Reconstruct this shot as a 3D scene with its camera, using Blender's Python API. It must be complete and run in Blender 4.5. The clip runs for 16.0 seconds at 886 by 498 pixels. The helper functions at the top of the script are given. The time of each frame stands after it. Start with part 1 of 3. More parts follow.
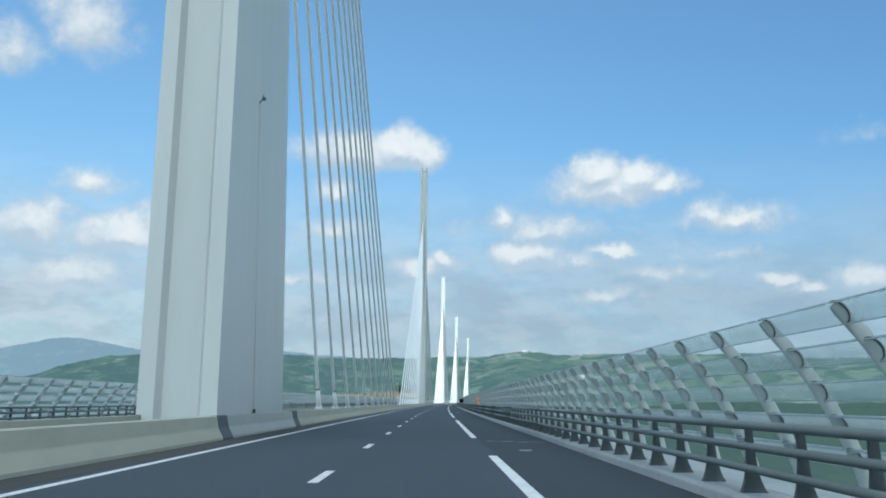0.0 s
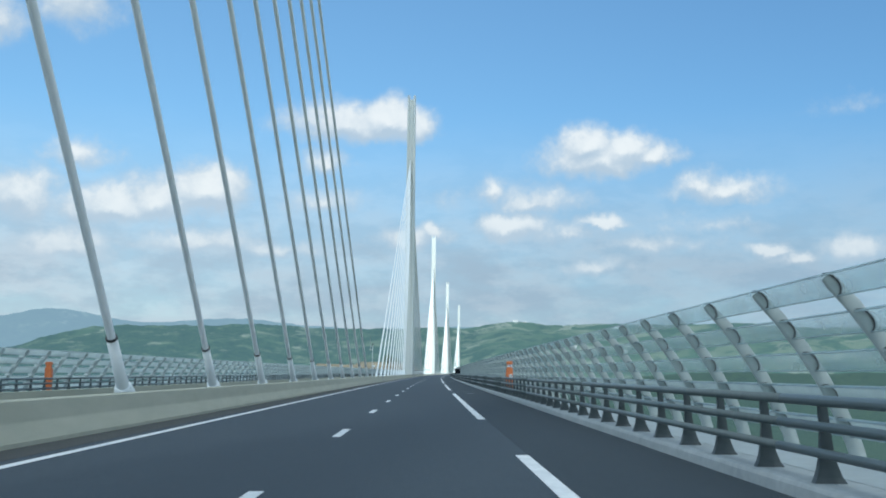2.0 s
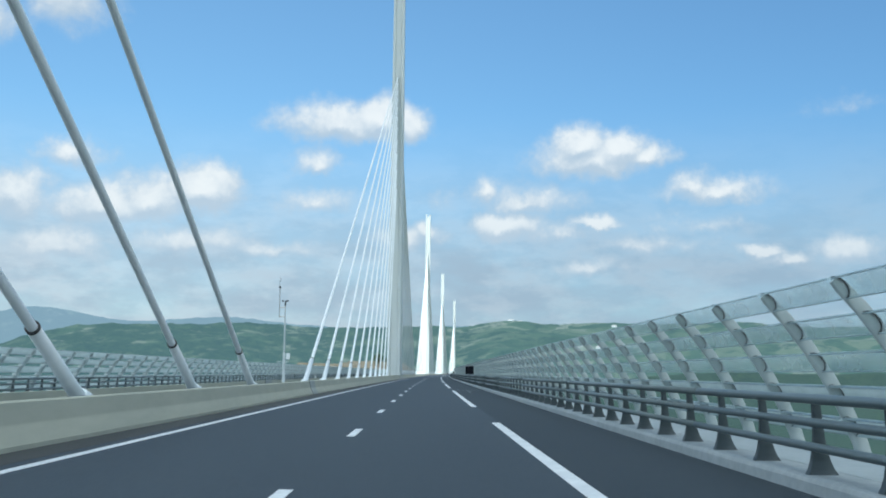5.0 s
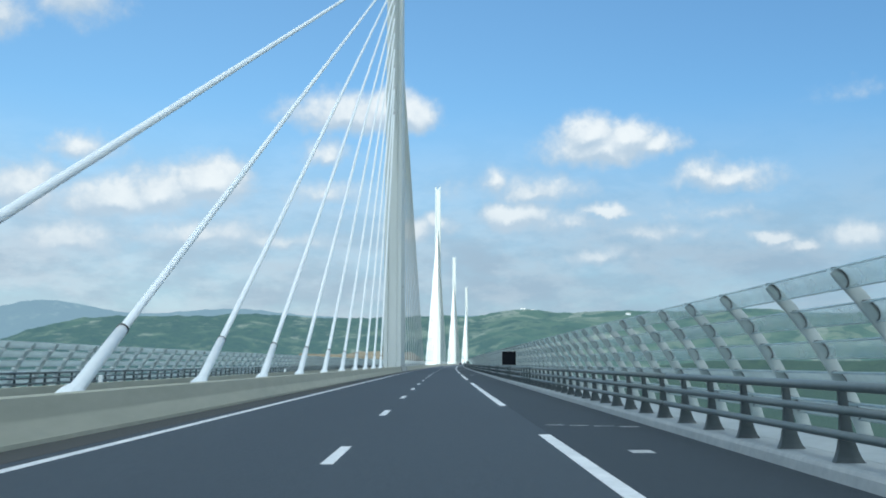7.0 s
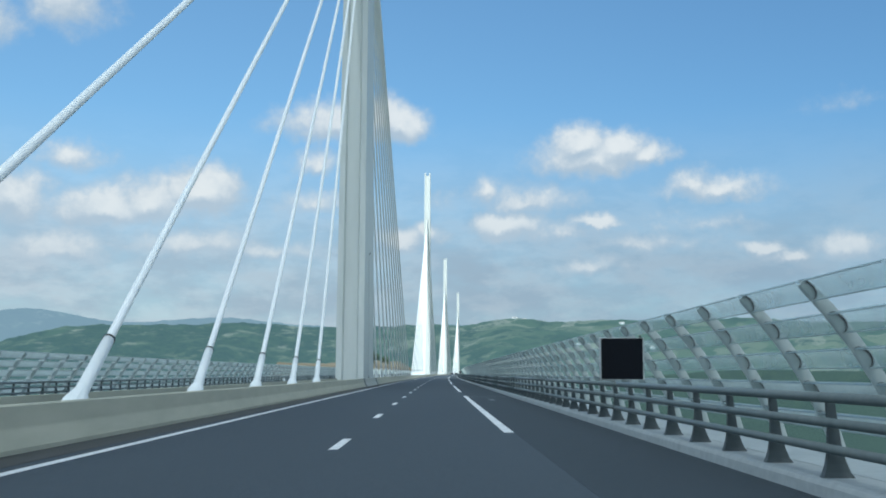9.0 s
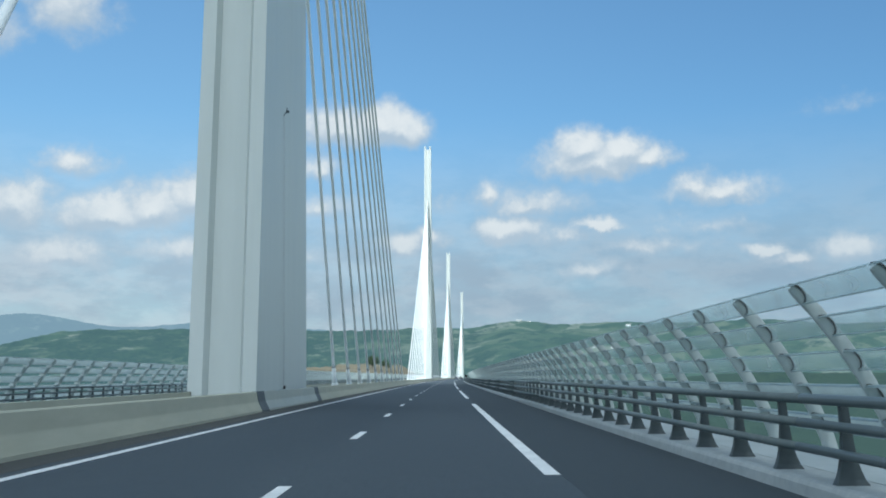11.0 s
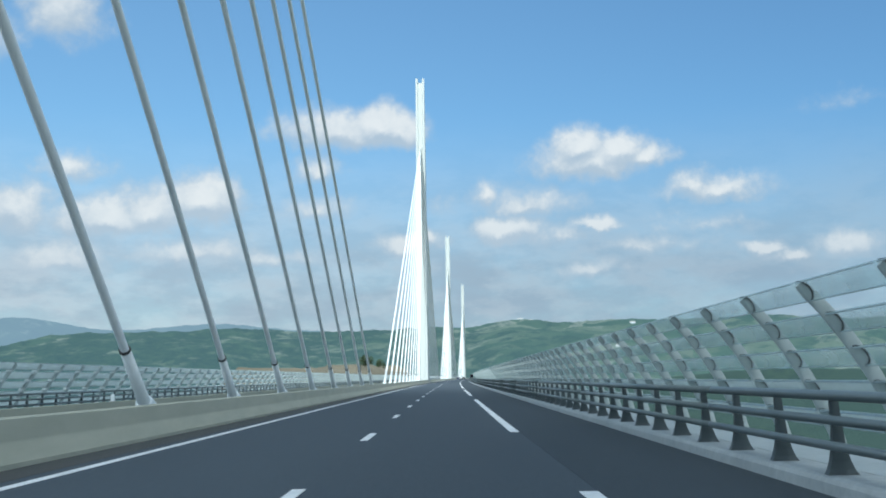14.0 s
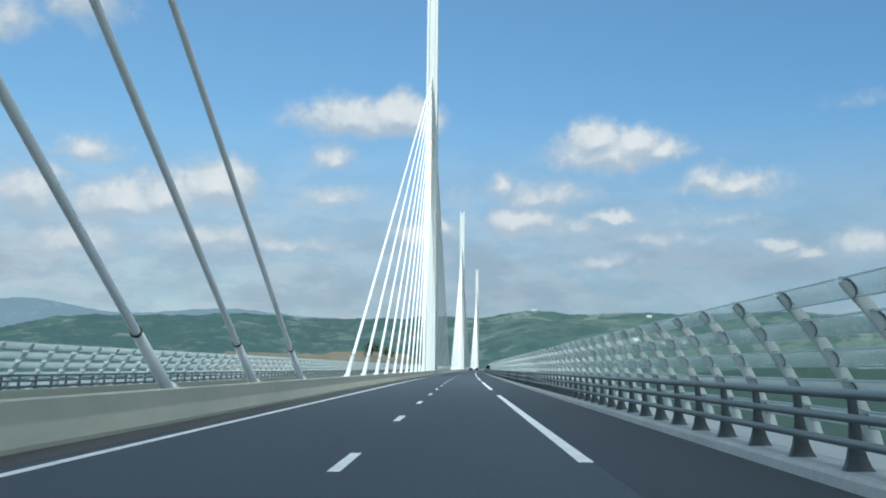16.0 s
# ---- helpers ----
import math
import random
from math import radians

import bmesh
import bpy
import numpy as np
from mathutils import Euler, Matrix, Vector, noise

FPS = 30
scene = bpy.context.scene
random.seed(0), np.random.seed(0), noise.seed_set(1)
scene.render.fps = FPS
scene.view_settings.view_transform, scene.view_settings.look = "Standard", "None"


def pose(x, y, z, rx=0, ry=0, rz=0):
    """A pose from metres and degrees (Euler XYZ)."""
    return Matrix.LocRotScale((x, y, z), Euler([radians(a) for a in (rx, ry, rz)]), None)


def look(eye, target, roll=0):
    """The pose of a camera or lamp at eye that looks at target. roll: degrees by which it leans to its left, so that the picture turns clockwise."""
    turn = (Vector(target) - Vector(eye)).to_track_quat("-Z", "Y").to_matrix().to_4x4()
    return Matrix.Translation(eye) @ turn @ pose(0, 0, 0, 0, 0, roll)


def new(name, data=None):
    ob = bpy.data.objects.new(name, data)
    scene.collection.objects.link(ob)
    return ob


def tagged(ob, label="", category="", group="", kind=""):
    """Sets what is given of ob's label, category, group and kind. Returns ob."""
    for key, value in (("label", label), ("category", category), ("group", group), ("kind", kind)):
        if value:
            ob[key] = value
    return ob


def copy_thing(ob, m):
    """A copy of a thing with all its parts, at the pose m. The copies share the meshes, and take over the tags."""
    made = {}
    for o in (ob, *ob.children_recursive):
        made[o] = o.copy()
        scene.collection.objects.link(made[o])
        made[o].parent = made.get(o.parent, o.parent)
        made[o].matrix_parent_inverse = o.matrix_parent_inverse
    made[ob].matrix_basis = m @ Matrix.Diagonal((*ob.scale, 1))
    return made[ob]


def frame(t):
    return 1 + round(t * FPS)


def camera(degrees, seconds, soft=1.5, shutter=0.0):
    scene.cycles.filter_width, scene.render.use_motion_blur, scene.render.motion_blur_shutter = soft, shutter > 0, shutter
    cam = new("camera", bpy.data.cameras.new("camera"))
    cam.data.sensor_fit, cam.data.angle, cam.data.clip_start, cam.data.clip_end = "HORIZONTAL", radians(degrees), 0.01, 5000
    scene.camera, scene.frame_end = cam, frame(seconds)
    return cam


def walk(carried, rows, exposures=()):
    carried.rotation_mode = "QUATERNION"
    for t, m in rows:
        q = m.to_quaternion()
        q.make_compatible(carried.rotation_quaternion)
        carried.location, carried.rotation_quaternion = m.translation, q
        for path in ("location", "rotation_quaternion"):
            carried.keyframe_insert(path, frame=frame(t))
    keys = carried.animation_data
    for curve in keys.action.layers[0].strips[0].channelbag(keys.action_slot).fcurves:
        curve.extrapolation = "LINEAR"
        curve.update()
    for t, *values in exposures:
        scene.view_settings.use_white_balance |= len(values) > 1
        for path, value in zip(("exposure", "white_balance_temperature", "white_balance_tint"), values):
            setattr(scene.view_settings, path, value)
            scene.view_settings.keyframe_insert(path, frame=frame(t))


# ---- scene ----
# ---- camera ----
ROWS = [
    (0.0, 8.79, -43.74, 1.34, -0.22, 8.22, 0.56),
    (0.5, 8.71, -28.46, 1.34, -0.62, 8.31, 0.18),
    (1.0, 8.67, -13.17, 1.34, -0.75, 7.43, 0.55),
    (1.5, 8.65, 2.15, 1.34, -0.84, 7.11, 0.76),
    (2.0, 8.65, 17.52, 1.34, -0.80, 6.67, 0.46),
    (2.5, 8.64, 32.90, 1.34, -0.45, 6.83, 0.39),
    (3.0, 8.60, 48.27, 1.34, -0.78, 7.26, 0.29),
    (3.5, 8.58, 63.61, 1.34, -0.82, 6.71, 0.72),
    (4.0, 8.58, 78.91, 1.34, -1.16, 6.70, 0.87),
    (6.5, 8.87, 154.86, 1.34, -0.75, 6.33, -0.02),
    (7.0, 9.01, 170.07, 1.34, -0.62, 6.15, -0.02),
    (7.5, 9.21, 185.32, 1.34, -1.27, 6.55, -0.32),
    (8.0, 9.45, 200.60, 1.34, -1.54, 6.66, -0.25),
    (8.5, 9.67, 215.88, 1.34, -1.33, 6.58, -0.22),
    (9.0, 9.91, 231.17, 1.34, -1.13, 6.68, 0.02),
    (9.5, 10.17, 246.49, 1.34, -0.97, 7.59, -0.42),
    (10.0, 10.44, 261.79, 1.34, -1.04, 7.21, -0.55),
    (12.5, 11.61, 338.08, 1.34, -0.92, 6.81, 0.24),
    (13.0, 11.92, 353.46, 1.34, -0.44, 6.97, -0.28),
    (13.5, 12.17, 368.89, 1.34, -1.33, 6.62, -0.65),
    (14.0, 12.40, 384.37, 1.34, -1.08, 6.93, -0.93),
    (14.5, 12.65, 399.90, 1.34, -0.77, 6.90, -0.25),
    (15.0, 12.94, 415.46, 1.34, -0.94, 6.54, -0.08),
    (15.5, 13.23, 430.98, 1.34, -0.51, 6.84, 0.03),
    (16.0, 13.55, 446.49, 1.34, -0.31, 6.42, 0.43),
]
cam = camera(45.43, 16.0, soft=1.9)


def aimed(x, y, z, yaw, pitch, lean):
    """A pose that looks yaw degrees to the left of +y and pitch degrees up."""
    a, p = radians(yaw), radians(pitch)
    way = Vector((-math.sin(a) * math.cos(p), math.cos(a) * math.cos(p), math.sin(p)))
    eye = Vector((x, y, z))
    return look(eye, eye + 100 * way, lean)


walk(cam, [(r[0], aimed(*r[1:])) for r in ROWS], exposures=[(0.0, .05), (2.0, .06), (4.0, .07), (7.0, .10), (8.0, -.02), (9.5, -.08), (12.5, -.08), (15.0, -.03), (16.0, -.15)])

# ---- world, sun ----
SUN_AZ, SUN_EL = 191.0, 50.0          # degrees, clockwise from the road's direction; above the horizon
world = bpy.data.worlds.new("sky")
scene.world = world
world.use_nodes = True


class Graph:
    """Small helper that adds and links shader nodes."""

    def __init__(self, tree):
        self.t = tree

    def node(self, kind, **props):
        n = self.t.nodes.new(kind)
        for k, v in props.items():
            if k == "op":
                n.operation = v
            elif k == "blend":
                n.blend_type = v
            elif k == "dtype":
                n.data_type = v
        return n

    def put(self, socket, v):
        if isinstance(v, bpy.types.NodeSocket):
            self.t.links.new(v, socket)
        elif isinstance(v, (tuple, list)) and len(v) == 3 and socket.type == "RGBA":
            socket.default_value = (*v, 1)
        else:
            socket.default_value = v

    def math(self, op, a, b=0.0, c=None, clamp=False):
        n = self.node("ShaderNodeMath", op=op)
        n.use_clamp = clamp
        self.put(n.inputs[0], a)
        self.put(n.inputs[1], b)
        if c is not None:
            self.put(n.inputs[2], c)
        return n.outputs[0]

    def mix(self, f, a, b, blend="MIX"):
        n = self.node("ShaderNodeMix", dtype="RGBA", blend=blend)
        self.put(n.inputs[0], f)
        self.put(n.inputs[6], a)
        self.put(n.inputs[7], b)
        return n.outputs[2]

    def step(self, v, lo, hi, a=0.0, b=1.0):
        n = self.node("ShaderNodeMapRange")
        n.interpolation_type = "SMOOTHSTEP"
        for s, x in zip(n.inputs, (v, lo, hi, a, b)):
            self.put(s, x)
        return n.outputs[0]

    def noise(self, v, scale, detail=4.0, rough=0.55, dist=0.0):
        n = self.node("ShaderNodeTexNoise")
        self.put(n.inputs["Vector"], v)
        n.inputs["Scale"].default_value = scale
        n.inputs["Detail"].default_value = detail
        n.inputs["Roughness"].default_value = rough
        n.inputs["Distortion"].default_value = dist
        return n.outputs["Fac"]

    def vmath(self, op, a, b):
        n = self.node("ShaderNodeVectorMath", op=op)
        self.put(n.inputs[0], a)
        self.put(n.inputs[1], b)
        return n.outputs[0]

    def ramp(self, f, stops):
        n = self.node("ShaderNodeValToRGB")
        self.put(n.inputs[0], f)
        els = n.color_ramp.elements
        while len(els) < len(stops):
            els.new(0.5)
        for e, (p, c) in zip(els, stops):
            e.position, e.color = p, (*c, 1)
        return n.outputs[0]


# each cumulus: bearing, height, half width, half height in degrees, and how dense it is
CUMULUS = (
    (9.6, 11.35, 3.3, 1.1, .95), (8.6, 12.1, 1.7, 1.05, 1.1), (10.6, 11.8, 2.0, .9, .95), (12.3, 11.3, 1.6, .65, .75),
    (16.1, 9.5, 2.8, .62, .66), (14.7, 9.8, 1.1, .7, .66), (22.6, 13.7, 1.8, .5, .16),
    (-19.0, 18.8, 2.5, 2.0, .75), (-22.9, 17.2, 1.6, 1.5, .6),
    (-18.6, 10.9, 1.9, .75, .62), (-21.2, 8.6, 1.9, 1.3, .85), (-16.9, 8.4, 2.4, 1.15, .95), (-14.4, 8.8, 2.4, 1.25, .95), (-11.8, 9.4, 1.85, 1.4, 1.15),
    (-18.9, 6.2, 2.7, .9, .75), (-12.2, 6.8, 4.2, .8, .62),
    (-4.6, 13.2, 3.3, 1.1, .9), (-2.4, 13.35, 2.1, 1.2, 1.0), (-1.1, 13.2, 1.6, 1.05, .95), (-5.9, 11.1, 1.6, .75, .55), (-5.9, 9.0, 2.1, .7, .5),
    (3.3, 9.7, 1.2, .65, .72), (5.8, 9.2, 2.6, .95, .62), (4.6, 7.9, 1.9, .8, 1.1), (9.4, 8.0, 1.5, .38, .78), (7.4, 7.5, 2.4, .6, .5),
    (-1.3, 7.0, 1.7, .55, .8), (.3, 7.35, 1.0, .55, .75), (.8, 9.2, 1.2, .5, .25),
    (18.0, 6.4, 1.2, .42, .8), (19.3, 6.0, 1.3, .34, .7), (22.3, 6.4, 1.8, .85, .8),
    (12.2, 6.9, 3.6, .55, .4), (9.0, 5.6, 2.4, .5, .5), (15.0, 7.8, 2.8, .5, .35), (-8.0, 6.5, 3.0, .6, .55))

group = bpy.data.node_groups.new("cumulus", "ShaderNodeTree")
for nm in ("az", "el"):
    group.interface.new_socket(nm, in_out="INPUT", socket_type="NodeSocketFloat")
group.interface.new_socket("density", in_out="OUTPUT", socket_type="NodeSocketFloat")
gg = Graph(group)
gin, gout = group.nodes.new("NodeGroupInput"), group.nodes.new("NodeGroupOutput")
dens = None
for ca, ce, cw, ch, cap in CUMULUS:
    cw, ch = cw * 1.38, ch * 1.62
    u = gg.math("MULTIPLY_ADD", gin.outputs[0], 1 / cw, -ca / cw)
    v = gg.math("MULTIPLY_ADD", gin.outputs[1], 1 / ch, -ce / ch)
    v = gg.math("MAXIMUM", v, gg.math("MULTIPLY", v, -1.5))       # flatter below than above
    d = gg.math("SUBTRACT", 1.0, gg.math("SQRT", gg.math("MULTIPLY_ADD", u, u, gg.math("MULTIPLY", v, v))))
    d = gg.math("MULTIPLY", d, cap)
    dens = d if dens is None else gg.math("SMOOTH_MAX", dens, d, 0.12)
group.links.new(dens, gout.inputs[0])

wt = world.node_tree
wt.nodes.clear()
g = Graph(wt)
coord = g.node("ShaderNodeTexCoord").outputs["Generated"]
sep = g.node("ShaderNodeSeparateXYZ")
g.put(sep.inputs[0], coord)
az = g.math("MULTIPLY", g.math("ARCTAN2", sep.outputs[0], sep.outputs[1]), 57.29578)
el = g.math("MULTIPLY", g.math("ARCSINE", sep.outputs[2]), 57.29578)
sky = g.node("ShaderNodeTexSky")
sky.sky_type = "NISHITA"
sky.sun_disc = False
sky.sun_elevation = radians(SUN_EL)
sky.sun_rotation = radians(SUN_AZ)
sky.altitude = 600
sky.air_density, sky.dust_density, sky.ozone_density = 1.0, 0.6, 2.0
blue = g.mix(1.0, sky.outputs[0], (0.095, 0.140, 0.150), "MULTIPLY")
# brightness and tint graded left to right, fitted to the forward view
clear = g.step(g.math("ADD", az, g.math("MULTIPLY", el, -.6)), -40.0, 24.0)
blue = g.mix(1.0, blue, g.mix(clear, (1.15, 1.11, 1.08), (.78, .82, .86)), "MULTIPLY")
# upper sky lifted in brightness, also fitted to the forward view
blue = g.mix(1.0, blue, g.mix(g.step(el, 9.0, 24.0), (1, 1, 1), (1.15, 1.13, 1.12)), "MULTIPLY")
# warped coordinates give the clouds their ragged outline
w1 = g.math("MULTIPLY_ADD", g.noise(coord, 20.0, 6.0, .58), 2.6, -1.3)
w2 = g.math("MULTIPLY_ADD", g.noise(g.vmath("ADD", coord, (3.1, 1.7, .4)), 24.0, 6.0, .58), 1.7, -.85)
az2, el2 = g.math("ADD", az, w1), g.math("ADD", el, w2)


def cumulus(a, e):
    n = wt.nodes.new("ShaderNodeGroup")
    n.node_tree = group
    g.put(n.inputs[0], a)
    g.put(n.inputs[1], e)
    return n.outputs[0]


puff = g.noise(coord, 46.0, 6.0, .58)
fine = g.noise(coord, 130.0, 4.0, .6)
here, above = cumulus(az2, el2), cumulus(az2, g.math("ADD", el2, .55))
body = g.math("ADD", here, g.math("ADD", g.math("MULTIPLY_ADD", puff, .62, -.31), g.math("MULTIPLY_ADD", fine, .16, -.08)))
cover = g.step(body, -.02, .56)
crown = g.math("SUBTRACT", body, g.math("MULTIPLY", above, .74))
bright = g.math("MULTIPLY", g.step(crown, -.08, .52), g.step(body, .05, .6, .35, 1.0))
low = g.step(el, 4.5, 10.5)
bright = g.math("MULTIPLY", bright, g.math("MULTIPLY_ADD", low, .3, .7))
cloud = g.mix(bright, (.47, .59, .70), (.86, .91, .92))
# a thin grey veil low over the hills
flat = g.node("ShaderNodeMapping")
g.put(flat.inputs["Vector"], coord)
flat.inputs["Scale"].default_value = (1, 1, 2.6)
veil_n = g.noise(flat.outputs[0], 9.0, 6.0, .62)
veil = g.math("MULTIPLY", g.step(el, 14.5, 4.8), g.math("MAXIMUM", g.step(veil_n, .2, .7, .72, 1.0), g.step(el, 5.0, 2.2)))
# heaps thin out and the veil darkens rightwards with the same fitted grade
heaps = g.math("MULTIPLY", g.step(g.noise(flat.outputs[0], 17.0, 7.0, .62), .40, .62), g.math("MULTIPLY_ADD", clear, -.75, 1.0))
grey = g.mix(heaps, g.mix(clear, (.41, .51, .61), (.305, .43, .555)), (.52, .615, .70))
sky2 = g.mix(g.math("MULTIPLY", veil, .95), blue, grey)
sky3 = g.mix(g.math("MULTIPLY", cover, g.math("MULTIPLY_ADD", low, .2, .7)), sky2, cloud)
# unseen broken cloud added over the rest of the sky to lift fill light
aside = g.math("MAXIMUM", g.step(el, 24.0, 38.0), g.step(g.math("ABSOLUTE", az), 38.0, 60.0))
broken = g.step(g.noise(coord, 3.2, 6.0, .6), .40, .58)
rest = g.mix(g.noise(coord, 9.0, 5.0, .6), (.90, 1.09, 1.15), (1.36, 1.55, 1.58))
sky3 = g.mix(g.math("MULTIPLY", g.math("MULTIPLY", aside, broken), .9), sky3, rest)
bg = g.node("ShaderNodeBackground")
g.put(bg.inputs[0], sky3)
bg.inputs[1].default_value = 1.0
wo = g.node("ShaderNodeOutputWorld")
wt.links.new(bg.outputs[0], wo.inputs[0])

sun = new("sun", bpy.data.lights.new("sun", "SUN"))
sun.data.energy, sun.data.angle, sun.data.color = 5.0, radians(2), (.92, .985, .97)
sa, se = radians(SUN_AZ), radians(SUN_EL)
to_sun = Vector((math.sin(sa) * math.cos(se), math.cos(sa) * math.cos(se), math.sin(se)))
sun.matrix_world = look(to_sun * 300, (0, 0, 0))

# ---- materials ----


def surface(name, low, high, rough=.6, grain=6.0, blot=.25, bump=.0, bump_scale=60.0, metal=0.0, obj_random=0.0, streak=None, spec=.5):
    """A painted, cast or rolled surface: colour between low and high by grain and blotches, with fine relief."""
    m = bpy.data.materials.new(name)
    m.use_nodes = True
    q = Graph(m.node_tree)
    b = m.node_tree.nodes["Principled BSDF"]
    pos = q.node("ShaderNodeNewGeometry").outputs["Position"]
    if streak:
        mp = q.node("ShaderNodeMapping")
        q.put(mp.inputs["Vector"], pos)
        mp.inputs["Scale"].default_value = streak
        pos2 = mp.outputs[0]
    else:
        pos2 = pos
    f = q.math("ADD", q.math("MULTIPLY", q.noise(pos2, grain, 6.0, .6), .5), q.math("MULTIPLY", q.noise(pos2, blot, 3.0, .6), .5))
    if obj_random:
        f = q.math("MULTIPLY_ADD", q.node("ShaderNodeObjectInfo").outputs["Random"], obj_random, q.math("SUBTRACT", f, obj_random / 2))
    q.put(b.inputs["Base Color"], q.mix(q.step(f, .3, .7), low, high))
    q.put(b.inputs["Roughness"], q.math("MULTIPLY_ADD", f, .25, rough - .125, clamp=True))
    b.inputs["Metallic"].default_value = metal
    b.inputs["Specular IOR Level"].default_value = spec
    if bump:
        n = q.node("ShaderNodeBump")
        n.inputs["Strength"].default_value = bump
        n.inputs["Distance"].default_value = .02
        q.put(n.inputs["Height"], q.noise(pos, bump_scale, 3.0, .7))
        q.put(b.inputs["Normal"], n.outputs[0])
    return m


M = {}
M["asphalt"] = surface("asphalt", (.036, .051, .066), (.056, .076, .094), .85, 14, .12, .35, 90, streak=(1, .12, 1), spec=.32)
M["shoulder"] = surface("shoulder asphalt", (.025, .037, .048), (.042, .058, .071), .86, 14, .12, .35, 90, streak=(1, .12, 1), spec=.3)
M["gutter"] = surface("dark gutter asphalt", (.034, .038, .038), (.055, .058, .056), .85, 9, .3, .3, 70, streak=(1, .1, 1))
M["paint"] = surface("road paint", (.55, .57, .58), (.80, .81, .81), .6, 9, 1.2, .15, 60)
M["faint_paint"] = surface("worn road paint", (.22, .24, .25), (.58, .60, .61), .7, 7, 2.0, .2, 60)
M["concrete"] = surface("barrier concrete", (.36, .365, .29), (.45, .45, .365), .85, 5, .12, .2, 40, streak=(1, .1, .4))
M["patch_grey"] = surface("greyer barrier patch", (.28, .305, .29), (.36, .385, .365), .85, 5, .5, .2, 40)
M["median"] = surface("median surface", (.10, .125, .135), (.17, .20, .21), .9, 6, .4, .2, 40)
M["kerb"] = surface("kerb concrete", (.275, .31, .322), (.385, .42, .43), .85, 6, .6, .08, 40)
M["walkway"] = surface("walkway sheet", (.29, .33, .335), (.40, .44, .445), .55, 5, .5, .1, 30)
M["deck_steel"] = surface("deck steel", (.50, .53, .54), (.62, .65, .66), .5, 2, .1)
M["pylon"] = surface("pylon paint", (.50, .545, .53), (.565, .605, .59), .45, 1.2, .07, .04, 8, streak=(1, 1, .12))
M["stay"] = surface("stay sheath", (.75, .80, .815), (.82, .86, .87), .8, 1.5, .2, spec=.1)
M["guard"] = surface("guard tube paint", (.69, .74, .75), (.77, .815, .82), .5, 3, .5)
M["joint"] = surface("joint cover paint", (.065, .080, .088), (.10, .118, .125), .7, 8, 1, .1, 30)
M["panel"] = surface("barrier panel paint", (.31, .325, .285), (.39, .405, .355), .5, 2, .3, .05, 20)
M["black"] = surface("black rubber", (.012, .013, .014), (.03, .031, .033), .6, 8, 1)
M["rail"] = surface("rail paint", (.082, .114, .120), (.126, .160, .165), .45, 5, .5, .05, 60, obj_random=.15)
M["rail_post"] = surface("rail post paint", (.034, .050, .056), (.058, .077, .084), .5, 5, .8, .08, 60, obj_random=.2)
M["post"] = surface("screen post paint", (.285, .34, .34), (.39, .435, .43), .45, 4, .4, obj_random=.1)
M["orange"] = surface("orange enamel", (.56, .15, .05), (.70, .21, .075), .4, 5, 1)
M["white"] = surface("white sheet", (.70, .73, .74), (.82, .84, .84), .5, 5, 1)
M["panel_black"] = surface("sign face", (.003, .004, .007), (.006, .008, .012), .75, 20, 2, spec=.12)
# bluish cast painted in for the haze in front of the houses
M["plaster"] = surface("haze-tinted plaster", (.52, .59, .63), (.64, .71, .75), .9, 1, .2)
M["grey_metal"] = surface("galvanised metal", (.38, .40, .41), (.52, .54, .55), .4, 8, 1, metal=.6)
M["blue_dark"] = surface("dark blue enamel", (.02, .035, .10), (.03, .05, .13), .4, 8, 1)
M["glass_dark"] = surface("dark car glass", (.012, .014, .016), (.02, .022, .025), .15, 8, 1)


def clear_sheet(name, thin, thick, glow_tint, body=(.49, .565, .605)):
    """Slightly milky acrylic sheet, seen through less where it is dusty."""
    m = bpy.data.materials.new(name)
    m.use_nodes = True
    t = m.node_tree
    q = Graph(t)
    b = t.nodes["Principled BSDF"]
    pos = q.node("ShaderNodeNewGeometry").outputs["Position"]
    stain = q.noise(pos, 1.2, 5, .6)
    q.put(b.inputs["Base Color"], q.mix(stain, tuple(.88 * c for c in body), tuple(1.12 * c for c in body)))
    b.inputs["Roughness"].default_value = .18
    glow = q.node("ShaderNodeBsdfTranslucent")
    q.put(glow.inputs[0], q.mix(stain, tuple(.85 * c for c in glow_tint), tuple(1.1 * c for c in glow_tint)))
    milky = q.node("ShaderNodeMixShader")
    milky.inputs[0].default_value = .62
    t.links.new(b.outputs[0], milky.inputs[1])
    t.links.new(glow.outputs[0], milky.inputs[2])
    clear = q.node("ShaderNodeBsdfTransparent")
    clear.inputs[0].default_value = (.92, .97, .97, 1)
    mixn = q.node("ShaderNodeMixShader")
    q.put(mixn.inputs[0], q.step(q.noise(pos, .7, 4, .6), .25, .8, thin, thick))
    t.links.new(clear.outputs[0], mixn.inputs[1])
    t.links.new(milky.outputs[0], mixn.inputs[2])
    t.links.new(mixn.outputs[0], t.nodes["Material Output"].inputs[0])
    return m


M["acrylic"] = clear_sheet("clear acrylic", .25, .44, (.58, .645, .66))
# edge highlights put into a denser rim material
M["bead"] = clear_sheet("highlight rim acrylic", .50, .70, (.56, .62, .64))
# denser, paler copy of the acrylic, standing in for brighter light on the left
M["milky"] = clear_sheet("lightened acrylic", .84, .95, (.72, .79, .79), (.62, .69, .70))
# paleness against the dark ground, put into the lower slats' density
M["low_acrylic"] = clear_sheet("denser lower acrylic", .60, .78, (.64, .70, .70))
